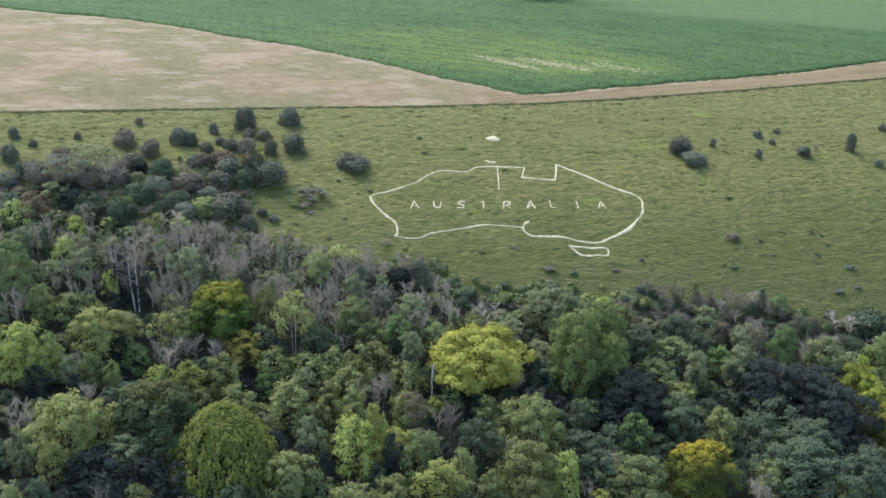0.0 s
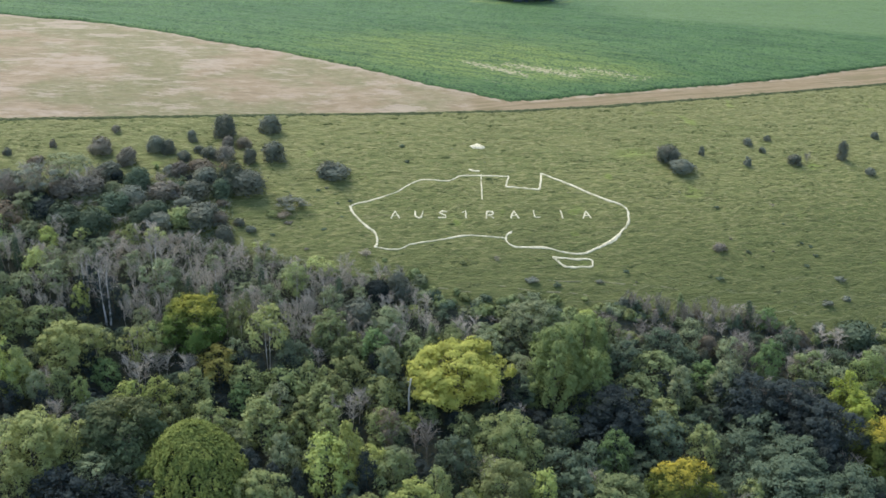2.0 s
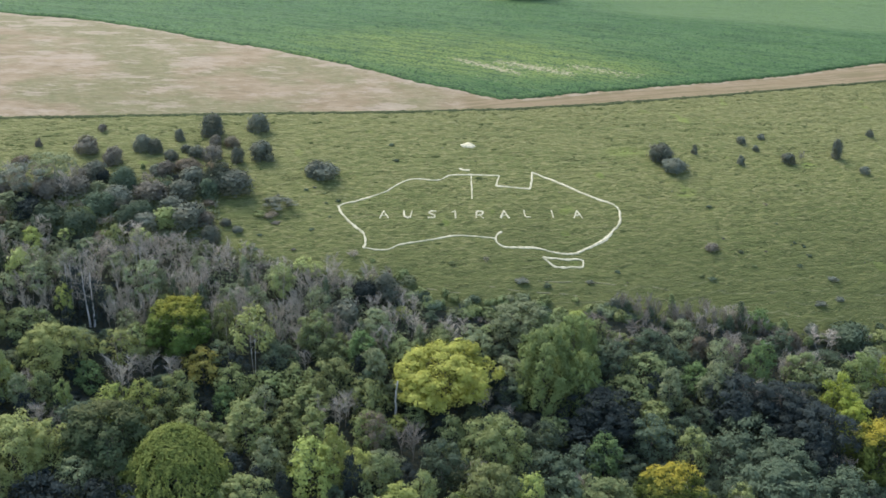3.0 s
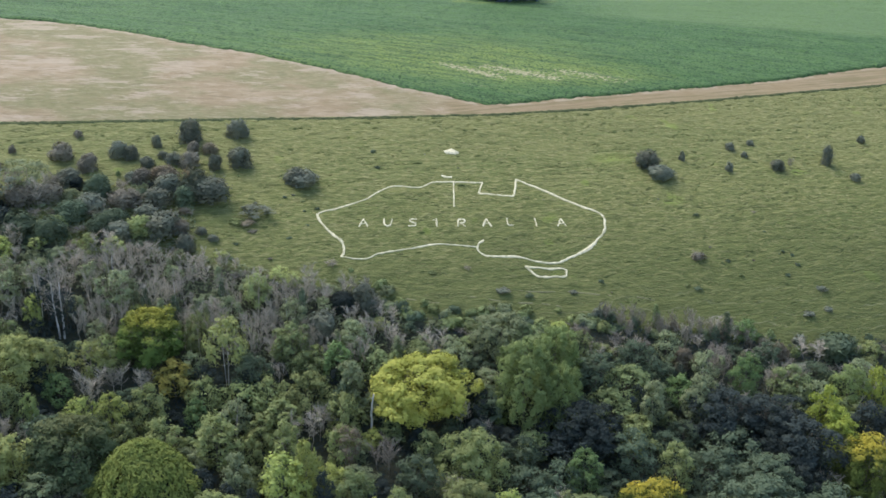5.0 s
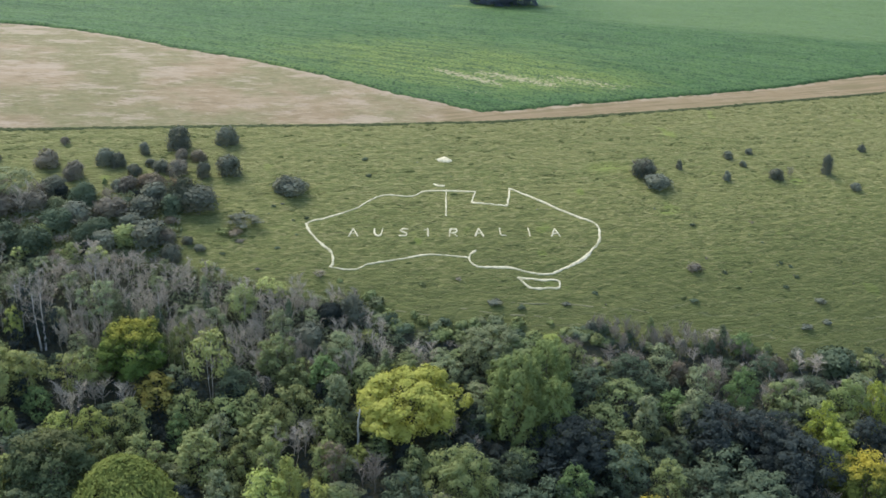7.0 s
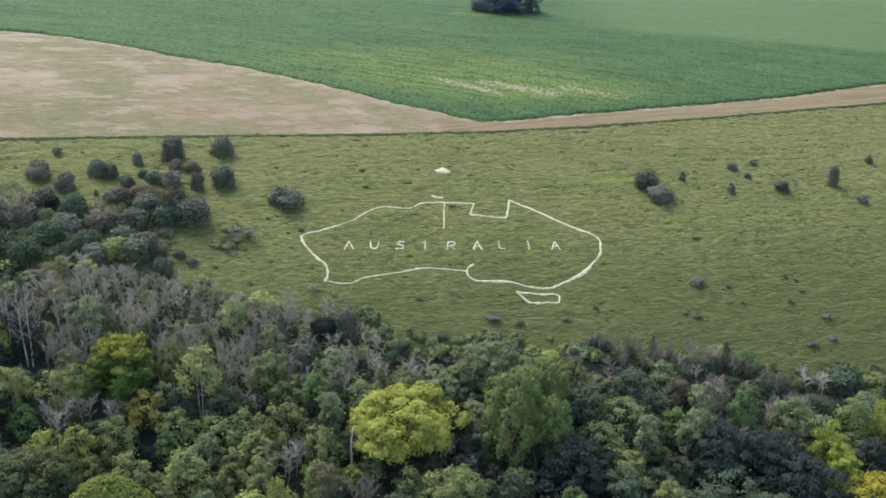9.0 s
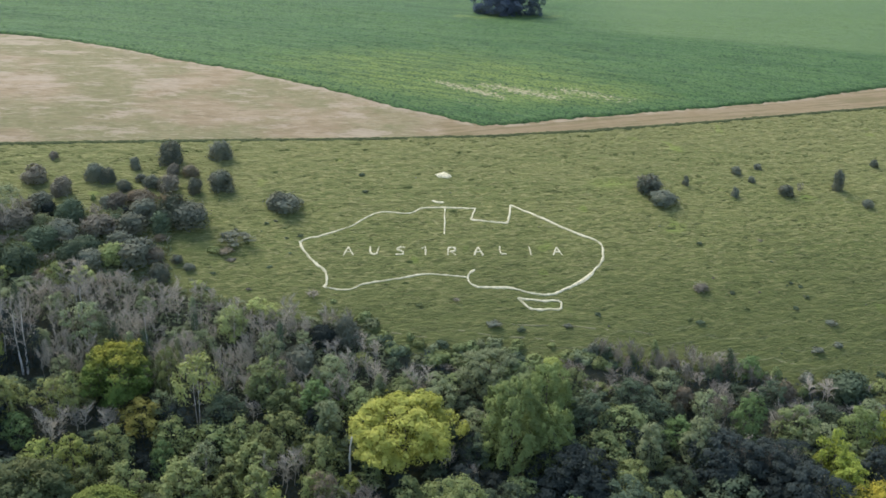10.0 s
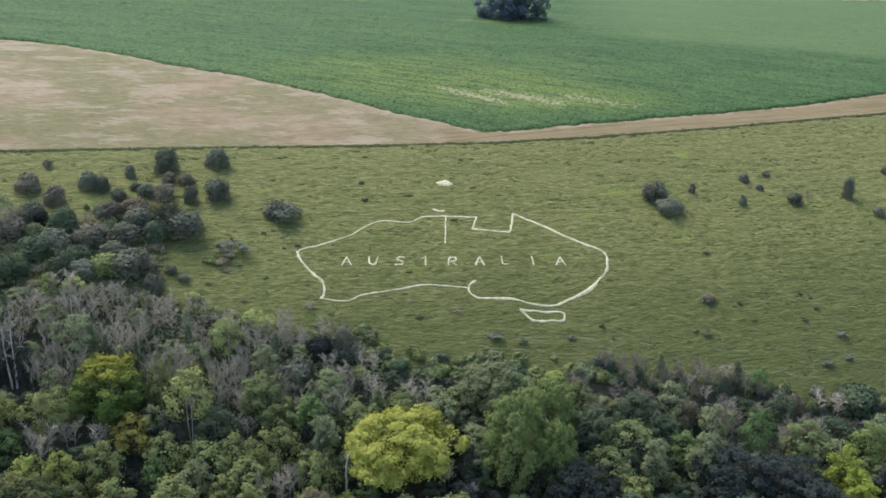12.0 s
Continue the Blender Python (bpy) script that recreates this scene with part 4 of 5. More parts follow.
COLOUR_WORDS = {"dark": "dark green", "mid": "mid green", "olive": "olive green", "light": "light green", "yellowgreen": "bright yellow-green",
                "beech": "warm green", "willow": "soft grey-green", "bluegreen": "bluish green", "gold": "golden yellow", "orange": "yellow-tipped green",
                "pale": "pale yellowish green", "haw": "very dark green", "sloe": "almost black-green", "rust": "rusty brown", "russet": "russet-topped dark green", "plum": "dull purplish brown", "umber": "dark green bronze-topped", "greygreen": "grey-green", "slate": "dark bluish green", "oldgold": "olive-gold", "yellow": "bright yellow", "": "grey leafless"}
HABIT = {"big": "broadleaf tree with a rounded crown in the wood", "maple": "maple with a wide domed crown in the wood", "beech": "beech with a full drooping crown in the wood",
         "willow": "tall willow with hanging foliage in the wood", "medium": "young tree with a lumpy crown in the wood", "tiered": "hawthorn tree with tiered branches in the wood",
         "shrub": "rounded shrub in the dense undergrowth", "bush": "compact thorn bush on the grassy slope", "thin": "thin ash tree with a sparse crown",
         "birch": "birch with a white trunk and sparse crown", "low": "low scrubby bush on the grassy slope", "juniper": "narrow upright bush on the slope", "bare": "tree with many fine branches at the wood's edge",
         "thorn": "thicket of tangled bare stems", "tall": "slender tree with a tall lumpy crown in the wood", "ivy": "narrow stem wrapped in ivy at the wood's edge", "palebare": "tree with a pale forked trunk in the wood"}


def plant(key, x, y, width, height, colour="", variant=None, tilt=True):
    """Stands a copy of a model on the ground, scaled to a width and height in metres."""
    models = KINDS[key]
    v = random.randrange(len(models)) if variant is None else variant
    name, trunk, crown, size = models[v]
    m = pose(x, y, gz(x, y) - 0.05, 0, 0, random.uniform(0, 360)) @ Matrix.Diagonal((width / size[0], width / size[0], height / size[1], 1))
    if (key, v) not in MODELS:
        root = new(name)
        part("branchwork" if crown is None else trunk.name.split(".")[0], trunk, root)
        if crown is not None:
            leaf = part("crown", crown, root)
            leaf.material_slots[0].link = "OBJECT"
        MODELS[key, v] = root
        root.matrix_basis = m
        ob = root
    else:
        first = MODELS[key, v]
        keep = first.matrix_basis.copy()
        first.matrix_basis = Matrix.Identity(4)
        ob = copy_thing(first, m)
        first.matrix_basis = keep
    if models[v][2] is None:
        colour = ""
    for child in ob.children:
        if child.name.startswith("crown"):
            child.material_slots[0].link = "OBJECT"
            child.material_slots[0].material = LEAF[colour]
    tagged(ob, COLOUR_WORDS[colour] + " " + HABIT[key], "bush" if key in ("bush", "low", "shrub", "juniper", "thorn") else "tree",
           "bushes on the slope" if key in ("bush", "low", "juniper") else "trees of the wood")
    PLANTED.append((x, y, width / 2))
    return ob


def plant_all(rows):
    for key, x, y, width, height, colour in rows:
        plant(key, x, y, width, height, colour)


# trees that stand out in the wood
plant_all([
    ("maple", 6.7, 191.2, 18.4, 11.4, "yellowgreen"), ("beech", -36.8, 166.4, 20.8, 13.0, "beech"), ("big", -41.2, 193.4, 13.0, 9.8, "oldgold"), ("medium", -36.2, 187.6, 7.6, 6.9, "gold"),
    ("big", 44.8, 171.3, 12.4, 11.6, "orange"), ("birch", -27.8, 191.5, 8.6, 12.0, "pale"), ("palebare", -57.3, 194.6, 7.0, 15.0, ""), ("palebare", -61.5, 197.0, 5.0, 13.0, ""),
    ("palebare", -51.0, 205.8, 5.0, 9.4, ""), ("palebare", -39.0, 203.5, 4.2, 8.4, ""), ("palebare", -30.5, 205.5, 4.0, 7.6, ""), ("palebare", -19.0, 206.0, 3.8, 7.0, ""),
    ("thin", -78.0, 222.0, 8.5, 7.0, "haw"), ("juniper", 52.4, 217.6, 2.0, 4.8, "mid"), ("juniper", 64.0, 216.0, 2.0, 4.0, "dark"),
    ("thorn", -5.5, 211.5, 6.5, 5.8, ""), ("bush", -4.6, 210.6, 6.0, 6.0, "haw"), ("bush", -9.0, 209.6, 6.0, 4.4, "sloe"), ("bush", 33.0, 213.0, 4.6, 2.6, "light"),
])

# trees and shrubs of the wood
plant_all([
    ("big", -73.3, 177.9, 9.7, 11, "light"), ("medium", -68.4, 178.3, 5.1, 10, "olive"), ("medium", -72.8, 189.0, 5.7, 8, "olive"), ("big", -79.4, 193.3, 8.2, 11, "mid"),
    ("tall", -61.6, 194.2, 2.9, 8, "light"), ("tiered", -67.3, 190.3, 9.3, 6, "mid"), ("big", -62.0, 185.2, 10.2, 8.8, "pale"), ("medium", -61.6, 178.0, 5.1, 7.5, "mid"),
    ("tall", -57.1, 176.0, 3.1, 9, "willow"), ("tall", -65.0, 176.7, 3.5, 8, "greygreen"), ("big", -62.4, 165.4, 11.6, 11, "pale"), ("medium", -57.4, 167.4, 7.3, 9.5, "pale"),
    # the near-black tiered pair stands in for a shaded hollow
    ("medium", -63.2, 159.5, 5.4, 8, "pale"), ("medium", -68.9, 161.0, 5.5, 8.5, "greygreen"), ("big", -48.8, 169.7, 14.2, 11.5, "umber"), ("tiered", -56.8, 160.7, 11.0, 6, "sloe"),
    ("tiered", -48.6, 160.7, 8.3, 6, "sloe"), ("bare", -71.7, 167.6, 4.9, 8, ""),
])

# trees and shrubs of the wood
plant_all([
    ("bare", -77.8, 187.3, 5.1, 8.5, ""), ("medium", -48.3, 153.8, 6.2, 7.5, "mid"), ("medium", -67.0, 150.6, 4.0, 8, "olive"), ("medium", -63.8, 153.3, 4.4, 7, "dark"),
    ("thin", -50.3, 187.0, 5.6, 8.5, "pale"), ("thin", -47.7, 188.1, 4.7, 9, "olive"), ("bare", -45.8, 186.3, 5.3, 6.5, ""), ("bare", -41.6, 186.7, 5.7, 6.5, ""),
    ("medium", -44.8, 178.5, 5.7, 8.5, "light"), ("medium", -39.1, 180.9, 6.4, 8.5, "olive"), ("shrub", -55.0, 183.7, 6.3, 5, "bluegreen"), ("medium", -49.5, 177.8, 5.9, 7.5, "light"),
    ("thin", -56.7, 186.1, 5.3, 8, "pale"), ("medium", -41.9, 174.8, 5.9, 7, "mid"), ("thin", -32.8, 194.4, 4.0, 10, "olive"), ("medium", -16.9, 196.9, 8.3, 8.5, "mid"),
    ("medium", -6.3, 201.0, 6.7, 7, "greygreen"), ("bush", -12.0, 203.4, 6.8, 6, "haw"),
])

# trees and shrubs of the wood
plant_all([
    ("thin", -24.4, 205.7, 5.5, 8, "olive"), ("medium", -8.7, 195.5, 7.0, 7.5, "bluegreen"), ("tiered", -1.3, 197.7, 8.6, 5.5, "mid"), ("medium", -13.6, 193.1, 6.5, 7.5, "mid"),
    ("medium", -23.1, 189.8, 7.7, 8, "dark"), ("tiered", -31.0, 186.1, 7.4, 6, "olive"), ("tiered", -24.6, 186.4, 9.3, 6, "olive"), ("tiered", -19.8, 187.5, 7.8, 7, "olive"),
    ("tiered", -13.2, 189.1, 9.1, 7.5, "olive"), ("tall", -5.9, 190.1, 4.8, 10, "greygreen"), ("tiered", -6.9, 185.8, 8.6, 7.5, "olive"), ("shrub", -31.6, 182.4, 5.1, 5.5, "bluegreen"),
    ("medium", -35.9, 175.6, 7.2, 8, "olive"), ("medium", -27.1, 175.9, 9.0, 9.5, "olive"), ("medium", -17.5, 183.5, 8.1, 7, "olive"), ("medium", -15.8, 177.0, 6.3, 9, "olive"),
    ("shrub", -21.6, 176.4, 5.5, 6, "olive"), ("medium", -22.6, 169.8, 6.1, 9, "greygreen"),
])

# trees and shrubs of the wood
plant_all([
    ("medium", -20.3, 179.9, 6.0, 7, "olive"), ("medium", -15.3, 168.0, 8.7, 11.5, "light"), ("medium", -11.7, 170.2, 5.9, 12.5, "light"), ("big", -25.6, 162.5, 9.3, 8, "olive"),
    ("thorn", 0.8, 178.8, 8.4, 8.5, ""), ("thin", -5.6, 178.2, 5.0, 8.5, "rust"), ("tiered", -6.8, 179.3, 6.4, 7.5, "olive"), ("medium", -4.0, 169.0, 7.3, 9, "mid"),
    ("medium", -0.8, 163.4, 9.4, 9, "light"), ("medium", -8.5, 161.0, 8.0, 7.5, "olive"), ("medium", -14.8, 158.5, 8.8, 7.5, "olive"), ("shrub", -20.7, 161.8, 5.4, 6, "mid"),
    ("medium", -33.2, 156.4, 7.2, 7, "dark"), ("willow", 24.8, 192.9, 11.2, 16.5, "willow"), ("willow", 31.4, 201.3, 9.2, 12.5, "willow"), ("willow", 31.5, 192.9, 7.4, 13, "willow"),
    ("big", 21.3, 205.9, 11.7, 8.5, "greygreen"), ("big", 34.7, 188.8, 13.1, 8.8, "sloe"),
])

# trees and shrubs of the wood
plant_all([
    ("tiered", 32.4, 186.0, 12.0, 6, "sloe"), ("big", 15.7, 177.0, 10.7, 11.5, "olive"), ("big", 14.4, 167.0, 10.6, 11.5, "olive"), ("medium", 21.1, 167.8, 6.3, 10, "light"),
    ("medium", 7.9, 179.9, 6.2, 8, "mid"), ("medium", 6.4, 173.0, 8.2, 9.5, "dark"), ("medium", 3.1, 167.9, 5.7, 8, "olive"), ("medium", 34.4, 178.7, 6.6, 9.5, "bluegreen"),
    ("medium", 24.3, 181.7, 6.7, 7.5, "dark"), ("tiered", 24.6, 176.1, 10.0, 6.5, "dark"), ("tiered", 30.3, 178.2, 8.5, 6.5, "dark"), ("medium", 27.5, 171.2, 6.8, 8, "dark"),
    ("big", 33.6, 168.8, 11.6, 9.5, "mid"), ("medium", 8.3, 164.0, 5.8, 8, "mid"), ("medium", 38.8, 202.2, 9.3, 7.5, "dark"), ("tiered", 41.2, 195.5, 9.7, 6.5, "mid"),
    ("shrub", 36.4, 208.6, 7.3, 5, "mid"), ("medium", 12.7, 201.0, 6.6, 6, "greygreen"),
])

# trees and shrubs of the wood
plant_all([
    ("bush", 56.3, 210.0, 5.3, 4.5, "rust"), ("thorn", 63.6, 208.0, 8.8, 9, ""), ("thin", 60.4, 206.0, 5.6, 8, "greygreen"), ("medium", 67.6, 204.0, 6.7, 10.5, "bluegreen"),
    ("medium", 54.6, 201.1, 6.4, 6.5, "bluegreen"), ("tall", 48.8, 195.8, 4.8, 9.5, "greygreen"), ("tall", 57.4, 197.4, 6.1, 10.5, "greygreen"), ("big", 61.2, 195.3, 13.5, 9.5, "sloe"),
    ("big", 69.7, 195.0, 13.5, 9.5, "sloe"), ("big", 74.3, 188.8, 13.7, 11, "sloe"), ("big", 69.8, 190.0, 10.6, 8, "sloe"), ("bare", 71.9, 196.2, 8.7, 9, ""),
    ("bare", 64.6, 197.7, 6.6, 8, ""), ("tiered", 44.6, 189.8, 8.9, 7, "olive"), ("medium", 43.6, 184.9, 8.7, 8.5, "dark"), ("medium", 50.8, 183.0, 6.4, 9, "olive"),
    ("tiered", 62.0, 189.0, 12.7, 7.5, "dark"), ("tiered", 57.1, 183.7, 10.4, 7, "dark"),
])

# trees and shrubs of the wood
plant_all([
    ("big", 66.3, 181.1, 13.3, 9.5, "dark"), ("medium", 38.1, 186.5, 7.3, 8, "sloe"), ("big", 63.8, 174.1, 15.8, 11.5, "dark"), ("medium", 57.5, 172.6, 6.3, 8.5, "olive"),
    ("big", 75.6, 176.5, 12.1, 9.5, "dark"), ("medium", 70.7, 171.5, 7.9, 8, "mid"), ("medium", 81.1, 197.9, 6.4, 11, "yellow"), ("medium", 82.9, 194.8, 7.0, 9.4, "yellow"),
    ("medium", 87.7, 205.5, 8.2, 9.6, "willow"), ("medium", 93.2, 205.7, 5.4, 10, "yellow"), ("big", 85.5, 186.8, 12.4, 11, "orange"), ("shrub", 70.8, 218.8, 5.9, 4.2, "bluegreen"),
    ("bush", 77.0, 215.4, 4.0, 4, "rust"), ("bush", 89.4, 218.2, 9.5, 5.5, "dark"), ("bare", 83.3, 216.1, 7.1, 5.5, ""), ("medium", 76.5, 205.4, 8.6, 8, "mid"),
    ("medium", 73.7, 212.6, 5.8, 6, "dark"), ("tiered", 47.1, 207.6, 9.1, 6, "dark"),
])

# trees and shrubs of the wood
plant_all([
    ("tiered", 44.9, 201.5, 11.1, 6.5, "mid"), ("shrub", 53.7, 211.9, 6.9, 5, "greygreen"), ("ivy", 66.6, 217.7, 1.9, 6, "dark"), ("ivy", -38.2, 199.7, 1.7, 7, "dark"),
    ("ivy", -30.5, 204.4, 1.5, 7, "dark"), ("ivy", -15.9, 206.1, 1.5, 6.5, "dark"), ("ivy", -34.6, 194.6, 1.9, 8, "mid"), ("ivy", -43.2, 199.5, 1.7, 7.5, "dark"),
    ("bare", -78.2, 222.5, 6.0, 6.5, ""), ("bush", -75.1, 217.0, 6.6, 3.6, "sloe"), ("shrub", -83.7, 209.7, 6.8, 5, "pale"), ("shrub", -72.0, 201.8, 5.8, 6, "pale"),
    ("ivy", -75.7, 202.6, 1.9, 6.5, "dark"), ("ivy", -78.6, 200.7, 1.5, 6.5, "dark"), ("ivy", -61.7, 204.9, 1.5, 6, "dark"), ("thin", -48.7, 201.0, 6.4, 8.5, "greygreen"),
    ("thin", -66.9, 197.8, 6.3, 8, "greygreen"), ("shrub", -56.9, 212.0, 5.1, 4.5, "olive"),
])

# trees and shrubs of the wood
plant_all([
    ("shrub", -71.9, 209.0, 4.4, 4, "light"),
])

# near-black plants as shaded hollows between the lighter crowns, plus green and russet ones
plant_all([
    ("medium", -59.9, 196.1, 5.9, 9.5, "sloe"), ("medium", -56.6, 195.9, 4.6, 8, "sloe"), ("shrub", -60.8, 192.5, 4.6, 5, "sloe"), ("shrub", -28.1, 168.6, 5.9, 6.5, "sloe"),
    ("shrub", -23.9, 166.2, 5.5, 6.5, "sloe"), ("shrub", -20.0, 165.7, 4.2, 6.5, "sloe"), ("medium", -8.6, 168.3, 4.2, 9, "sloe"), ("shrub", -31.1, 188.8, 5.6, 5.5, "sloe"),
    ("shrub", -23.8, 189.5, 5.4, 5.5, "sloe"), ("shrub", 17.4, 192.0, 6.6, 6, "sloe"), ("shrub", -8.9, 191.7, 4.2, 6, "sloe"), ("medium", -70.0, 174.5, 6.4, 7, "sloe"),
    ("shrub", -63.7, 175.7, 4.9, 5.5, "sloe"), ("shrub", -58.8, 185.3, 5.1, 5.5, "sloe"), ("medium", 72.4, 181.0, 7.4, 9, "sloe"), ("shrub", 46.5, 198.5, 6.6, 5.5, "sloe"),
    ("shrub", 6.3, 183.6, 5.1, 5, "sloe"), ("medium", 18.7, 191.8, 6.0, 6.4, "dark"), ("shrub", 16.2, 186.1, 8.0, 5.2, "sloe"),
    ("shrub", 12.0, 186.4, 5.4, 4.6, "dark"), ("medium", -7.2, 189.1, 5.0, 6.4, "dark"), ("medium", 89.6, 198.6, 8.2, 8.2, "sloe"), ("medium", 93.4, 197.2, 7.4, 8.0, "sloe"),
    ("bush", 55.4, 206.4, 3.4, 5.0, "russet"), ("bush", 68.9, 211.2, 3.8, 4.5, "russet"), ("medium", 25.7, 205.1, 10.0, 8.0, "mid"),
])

# a broken pale trunk beside the maple
def lofted(points, radii, sides, name):
    """One bent, tapering limb through a row of points."""
    ring = [(math.cos(2 * math.pi * i / sides), math.sin(2 * math.pi * i / sides)) for i in range(sides)]
    verts = [(p.x + u * rad, p.y + v * rad, p.z) for p, rad in zip(points, radii) for u, v in ring]
    faces = [(k * sides + i, k * sides + (i + 1) % sides, (k + 1) * sides + (i + 1) % sides, (k + 1) * sides + i) for k in range(len(points) - 1) for i in range(sides)]
    faces.append(tuple(range((len(points) - 1) * sides, len(points) * sides)))
    return make_mesh(name, verts, faces, BIRCH, True)


def build_dead_trunk(x, y, height):
    rng = np.random.default_rng(31)
    p, points = Vector((0, 0, -0.4)), []
    for i in range(9):
        points.append(p.copy())
        bend = 0.16 if i > 5 else 0.0
        p = p + Vector((rng.uniform(-0.10, 0.12) + bend, rng.uniform(-0.08, 0.08), (height + 0.4) / 8))
    ob = new("dead_trunk", lofted(points, [0.24 * 0.93 ** i for i in range(9)], 9, "dead_trunk"))
    ob.location = (x, y, gz(x, y))
    for i, side in ((5, 0.6), (7, -0.5)):
        a = points[i]
        part("branch", lofted([a, a + Vector((side * 0.5, -0.1, 0.35)), a + Vector((side, -0.2, 0.5))], [0.10, 0.07, 0.03], 6, "branch"), ob)
    tagged(ob, "pale broken trunk of a dead tree beside the maple", "dead tree")
    PLANTED.append((x, y - 1.0, 1.6))


build_dead_trunk(-2.2, 186.6, 7.5)

# thorn scrub on the slope above the wood
plant_all([
    ("bush", -93.0, 238.3, 2.9, 2.6, "haw"), ("low", -88.2, 235.7, 2.2, 1.8, "haw"), ("low", -80.1, 240.6, 1.7, 2.0, "plum"), ("bush", -90.8, 228.8, 4.2, 4.4, "haw"),
    ("bush", -87.2, 223.6, 2.3, 3.6, "haw"), ("low", -68.9, 249.7, 2.2, 1.9, "plum"), ("bush", -69.9, 240.6, 5.9, 3.7, "plum"), ("bush", -63.4, 237.1, 4.9, 4.3, "plum"),
    ("bush", -58.8, 243.3, 4.5, 4.2, "haw"), ("bush", -56.1, 243.4, 3.7, 3.2, "haw"), ("bush", -51.9, 249.3, 2.6, 2.8, "haw"), ("bush", -52.2, 241.1, 3.7, 2.6, "haw"),
    ("bush", -45.4, 253.0, 5.7, 5.3, "haw"), ("bush", -35.8, 257.1, 5.8, 4.3, "haw"), ("bush", -44.0, 248.8, 3.3, 2.7, "plum"), ("bush", -40.6, 249.2, 4.1, 2.5, "rust"),
    ("bush", -47.2, 243.5, 4.0, 2.6, "haw"), ("bush", -43.5, 242.7, 5.2, 3.7, "plum"),
])

# thorn scrub on the slope above the wood
plant_all([
    ("bush", -38.2, 242.8, 3.3, 3.8, "haw"), ("bush", -33.4, 245.2, 5.8, 4.6, "haw"), ("low", -49.7, 245.1, 3.0, 1.6, "haw"), ("low", -57.1, 236.3, 1.2, 1.5, "mid"),
    ("bush", -37.8, 232.4, 10.4, 5.2, "haw"), ("bush", -40.3, 232.6, 8.0, 6.6, "russet"), ("bush", -42.2, 229.4, 5.2, 4.4, "dark"), ("bush", -20.0, 241.5, 8.2, 3.2, "haw"),
    ("bush", -20.8, 241.2, 5.0, 4.1, "haw"), ("bush", -53.7, 235.0, 3.9, 2.5, "haw"), ("bush", -66.1, 231.6, 6.4, 3.8, "haw"), ("bush", -63.6, 230.2, 3.3, 3.0, "sloe"),
    ("bush", -59.2, 229.2, 6.4, 4.8, "dark"), ("low", -81.7, 234.1, 4.1, 1.4, "rust"), ("bush", -85.3, 225.6, 6.5, 2.9, "haw"), ("bush", -88.6, 220.9, 6.2, 3.4, "haw"),
    ("bush", -81.4, 221.2, 5.1, 3.5, "plum"), ("bush", -73.2, 223.7, 8.1, 4.2, "plum"),
])

# thorn scrub on the slope above the wood
plant_all([
    ("bush", -68.5, 225.9, 8.2, 3.7, "plum"), ("bush", -76.9, 220.6, 5.3, 2.5, "sloe"), ("bush", -53.5, 227.1, 8.5, 3.7, "plum"), ("bush", -47.5, 228.5, 7.3, 3.9, "haw"),
    ("bush", -52.2, 235.2, 5.3, 3.4, "plum"), ("bush", -47.7, 237.0, 6.6, 3.3, "rust"), ("bush", -45.7, 232.5, 6.5, 4.6, "haw"), ("bush", -54.0, 221.6, 6.2, 3.4, "dark"),
    ("bush", -55.9, 218.4, 6.2, 4.3, "dark"), ("bush", -62.2, 221.0, 7.4, 4.3, "dark"), ("bush", -70.7, 215.7, 8.3, 4.3, "dark"), ("bush", -64.9, 214.9, 7.2, 4.7, "dark"),
    ("bush", -52.4, 217.8, 6.4, 3.6, "haw"), ("bush", -48.6, 219.7, 7.3, 4.0, "olive"), ("bush", -44.6, 220.3, 9.0, 5.1, "haw"), ("bush", -39.5, 216.8, 4.3, 4.0, "haw"),
    ("bush", -64.1, 217.5, 5.0, 3.2, "mid"), ("shrub", -78.3, 217.0, 7.2, 4.4, "greygreen"),
])

# thorn scrub on the slope above the wood
plant_all([
    ("shrub", -81.3, 212.6, 8.2, 4.8, "rust"), ("bush", -75.2, 217.7, 5.0, 2.7, "haw"), ("bush", -59.4, 224.5, 7.0, 3.9, "haw"), ("bush", -41.4, 221.1, 4.6, 3.1, "plum"),
    ("bush", -48.2, 223.8, 6.5, 3.4, "haw"), ("bush", -86.0, 213.0, 6.7, 4.2, "dark"), ("bush", -37.4, 221.7, 2.8, 1.7, "haw"), ("bush", -34.9, 220.6, 2.6, 1.3, "haw"),
    ("shrub", -27.7, 229.6, 7.4, 1.8, "haw"), ("low", -29.1, 226.4, 4.0, 0.8, "rust"), ("low", -31.4, 226.1, 3.1, 0.9, "olive"), ("thin", -73.1, 227.8, 9.4, 6.4, "greygreen"),
    ("thorn", -84.1, 221.6, 6.9, 5.0, ""), ("thorn", -75.3, 227.2, 9.3, 5.1, ""), ("thorn", -67.8, 227.8, 7.1, 5.1, ""), ("bare", -79.1, 222.4, 6.0, 8.0, ""),
    ("bare", -69.5, 222.8, 5.8, 7.5, ""),
])

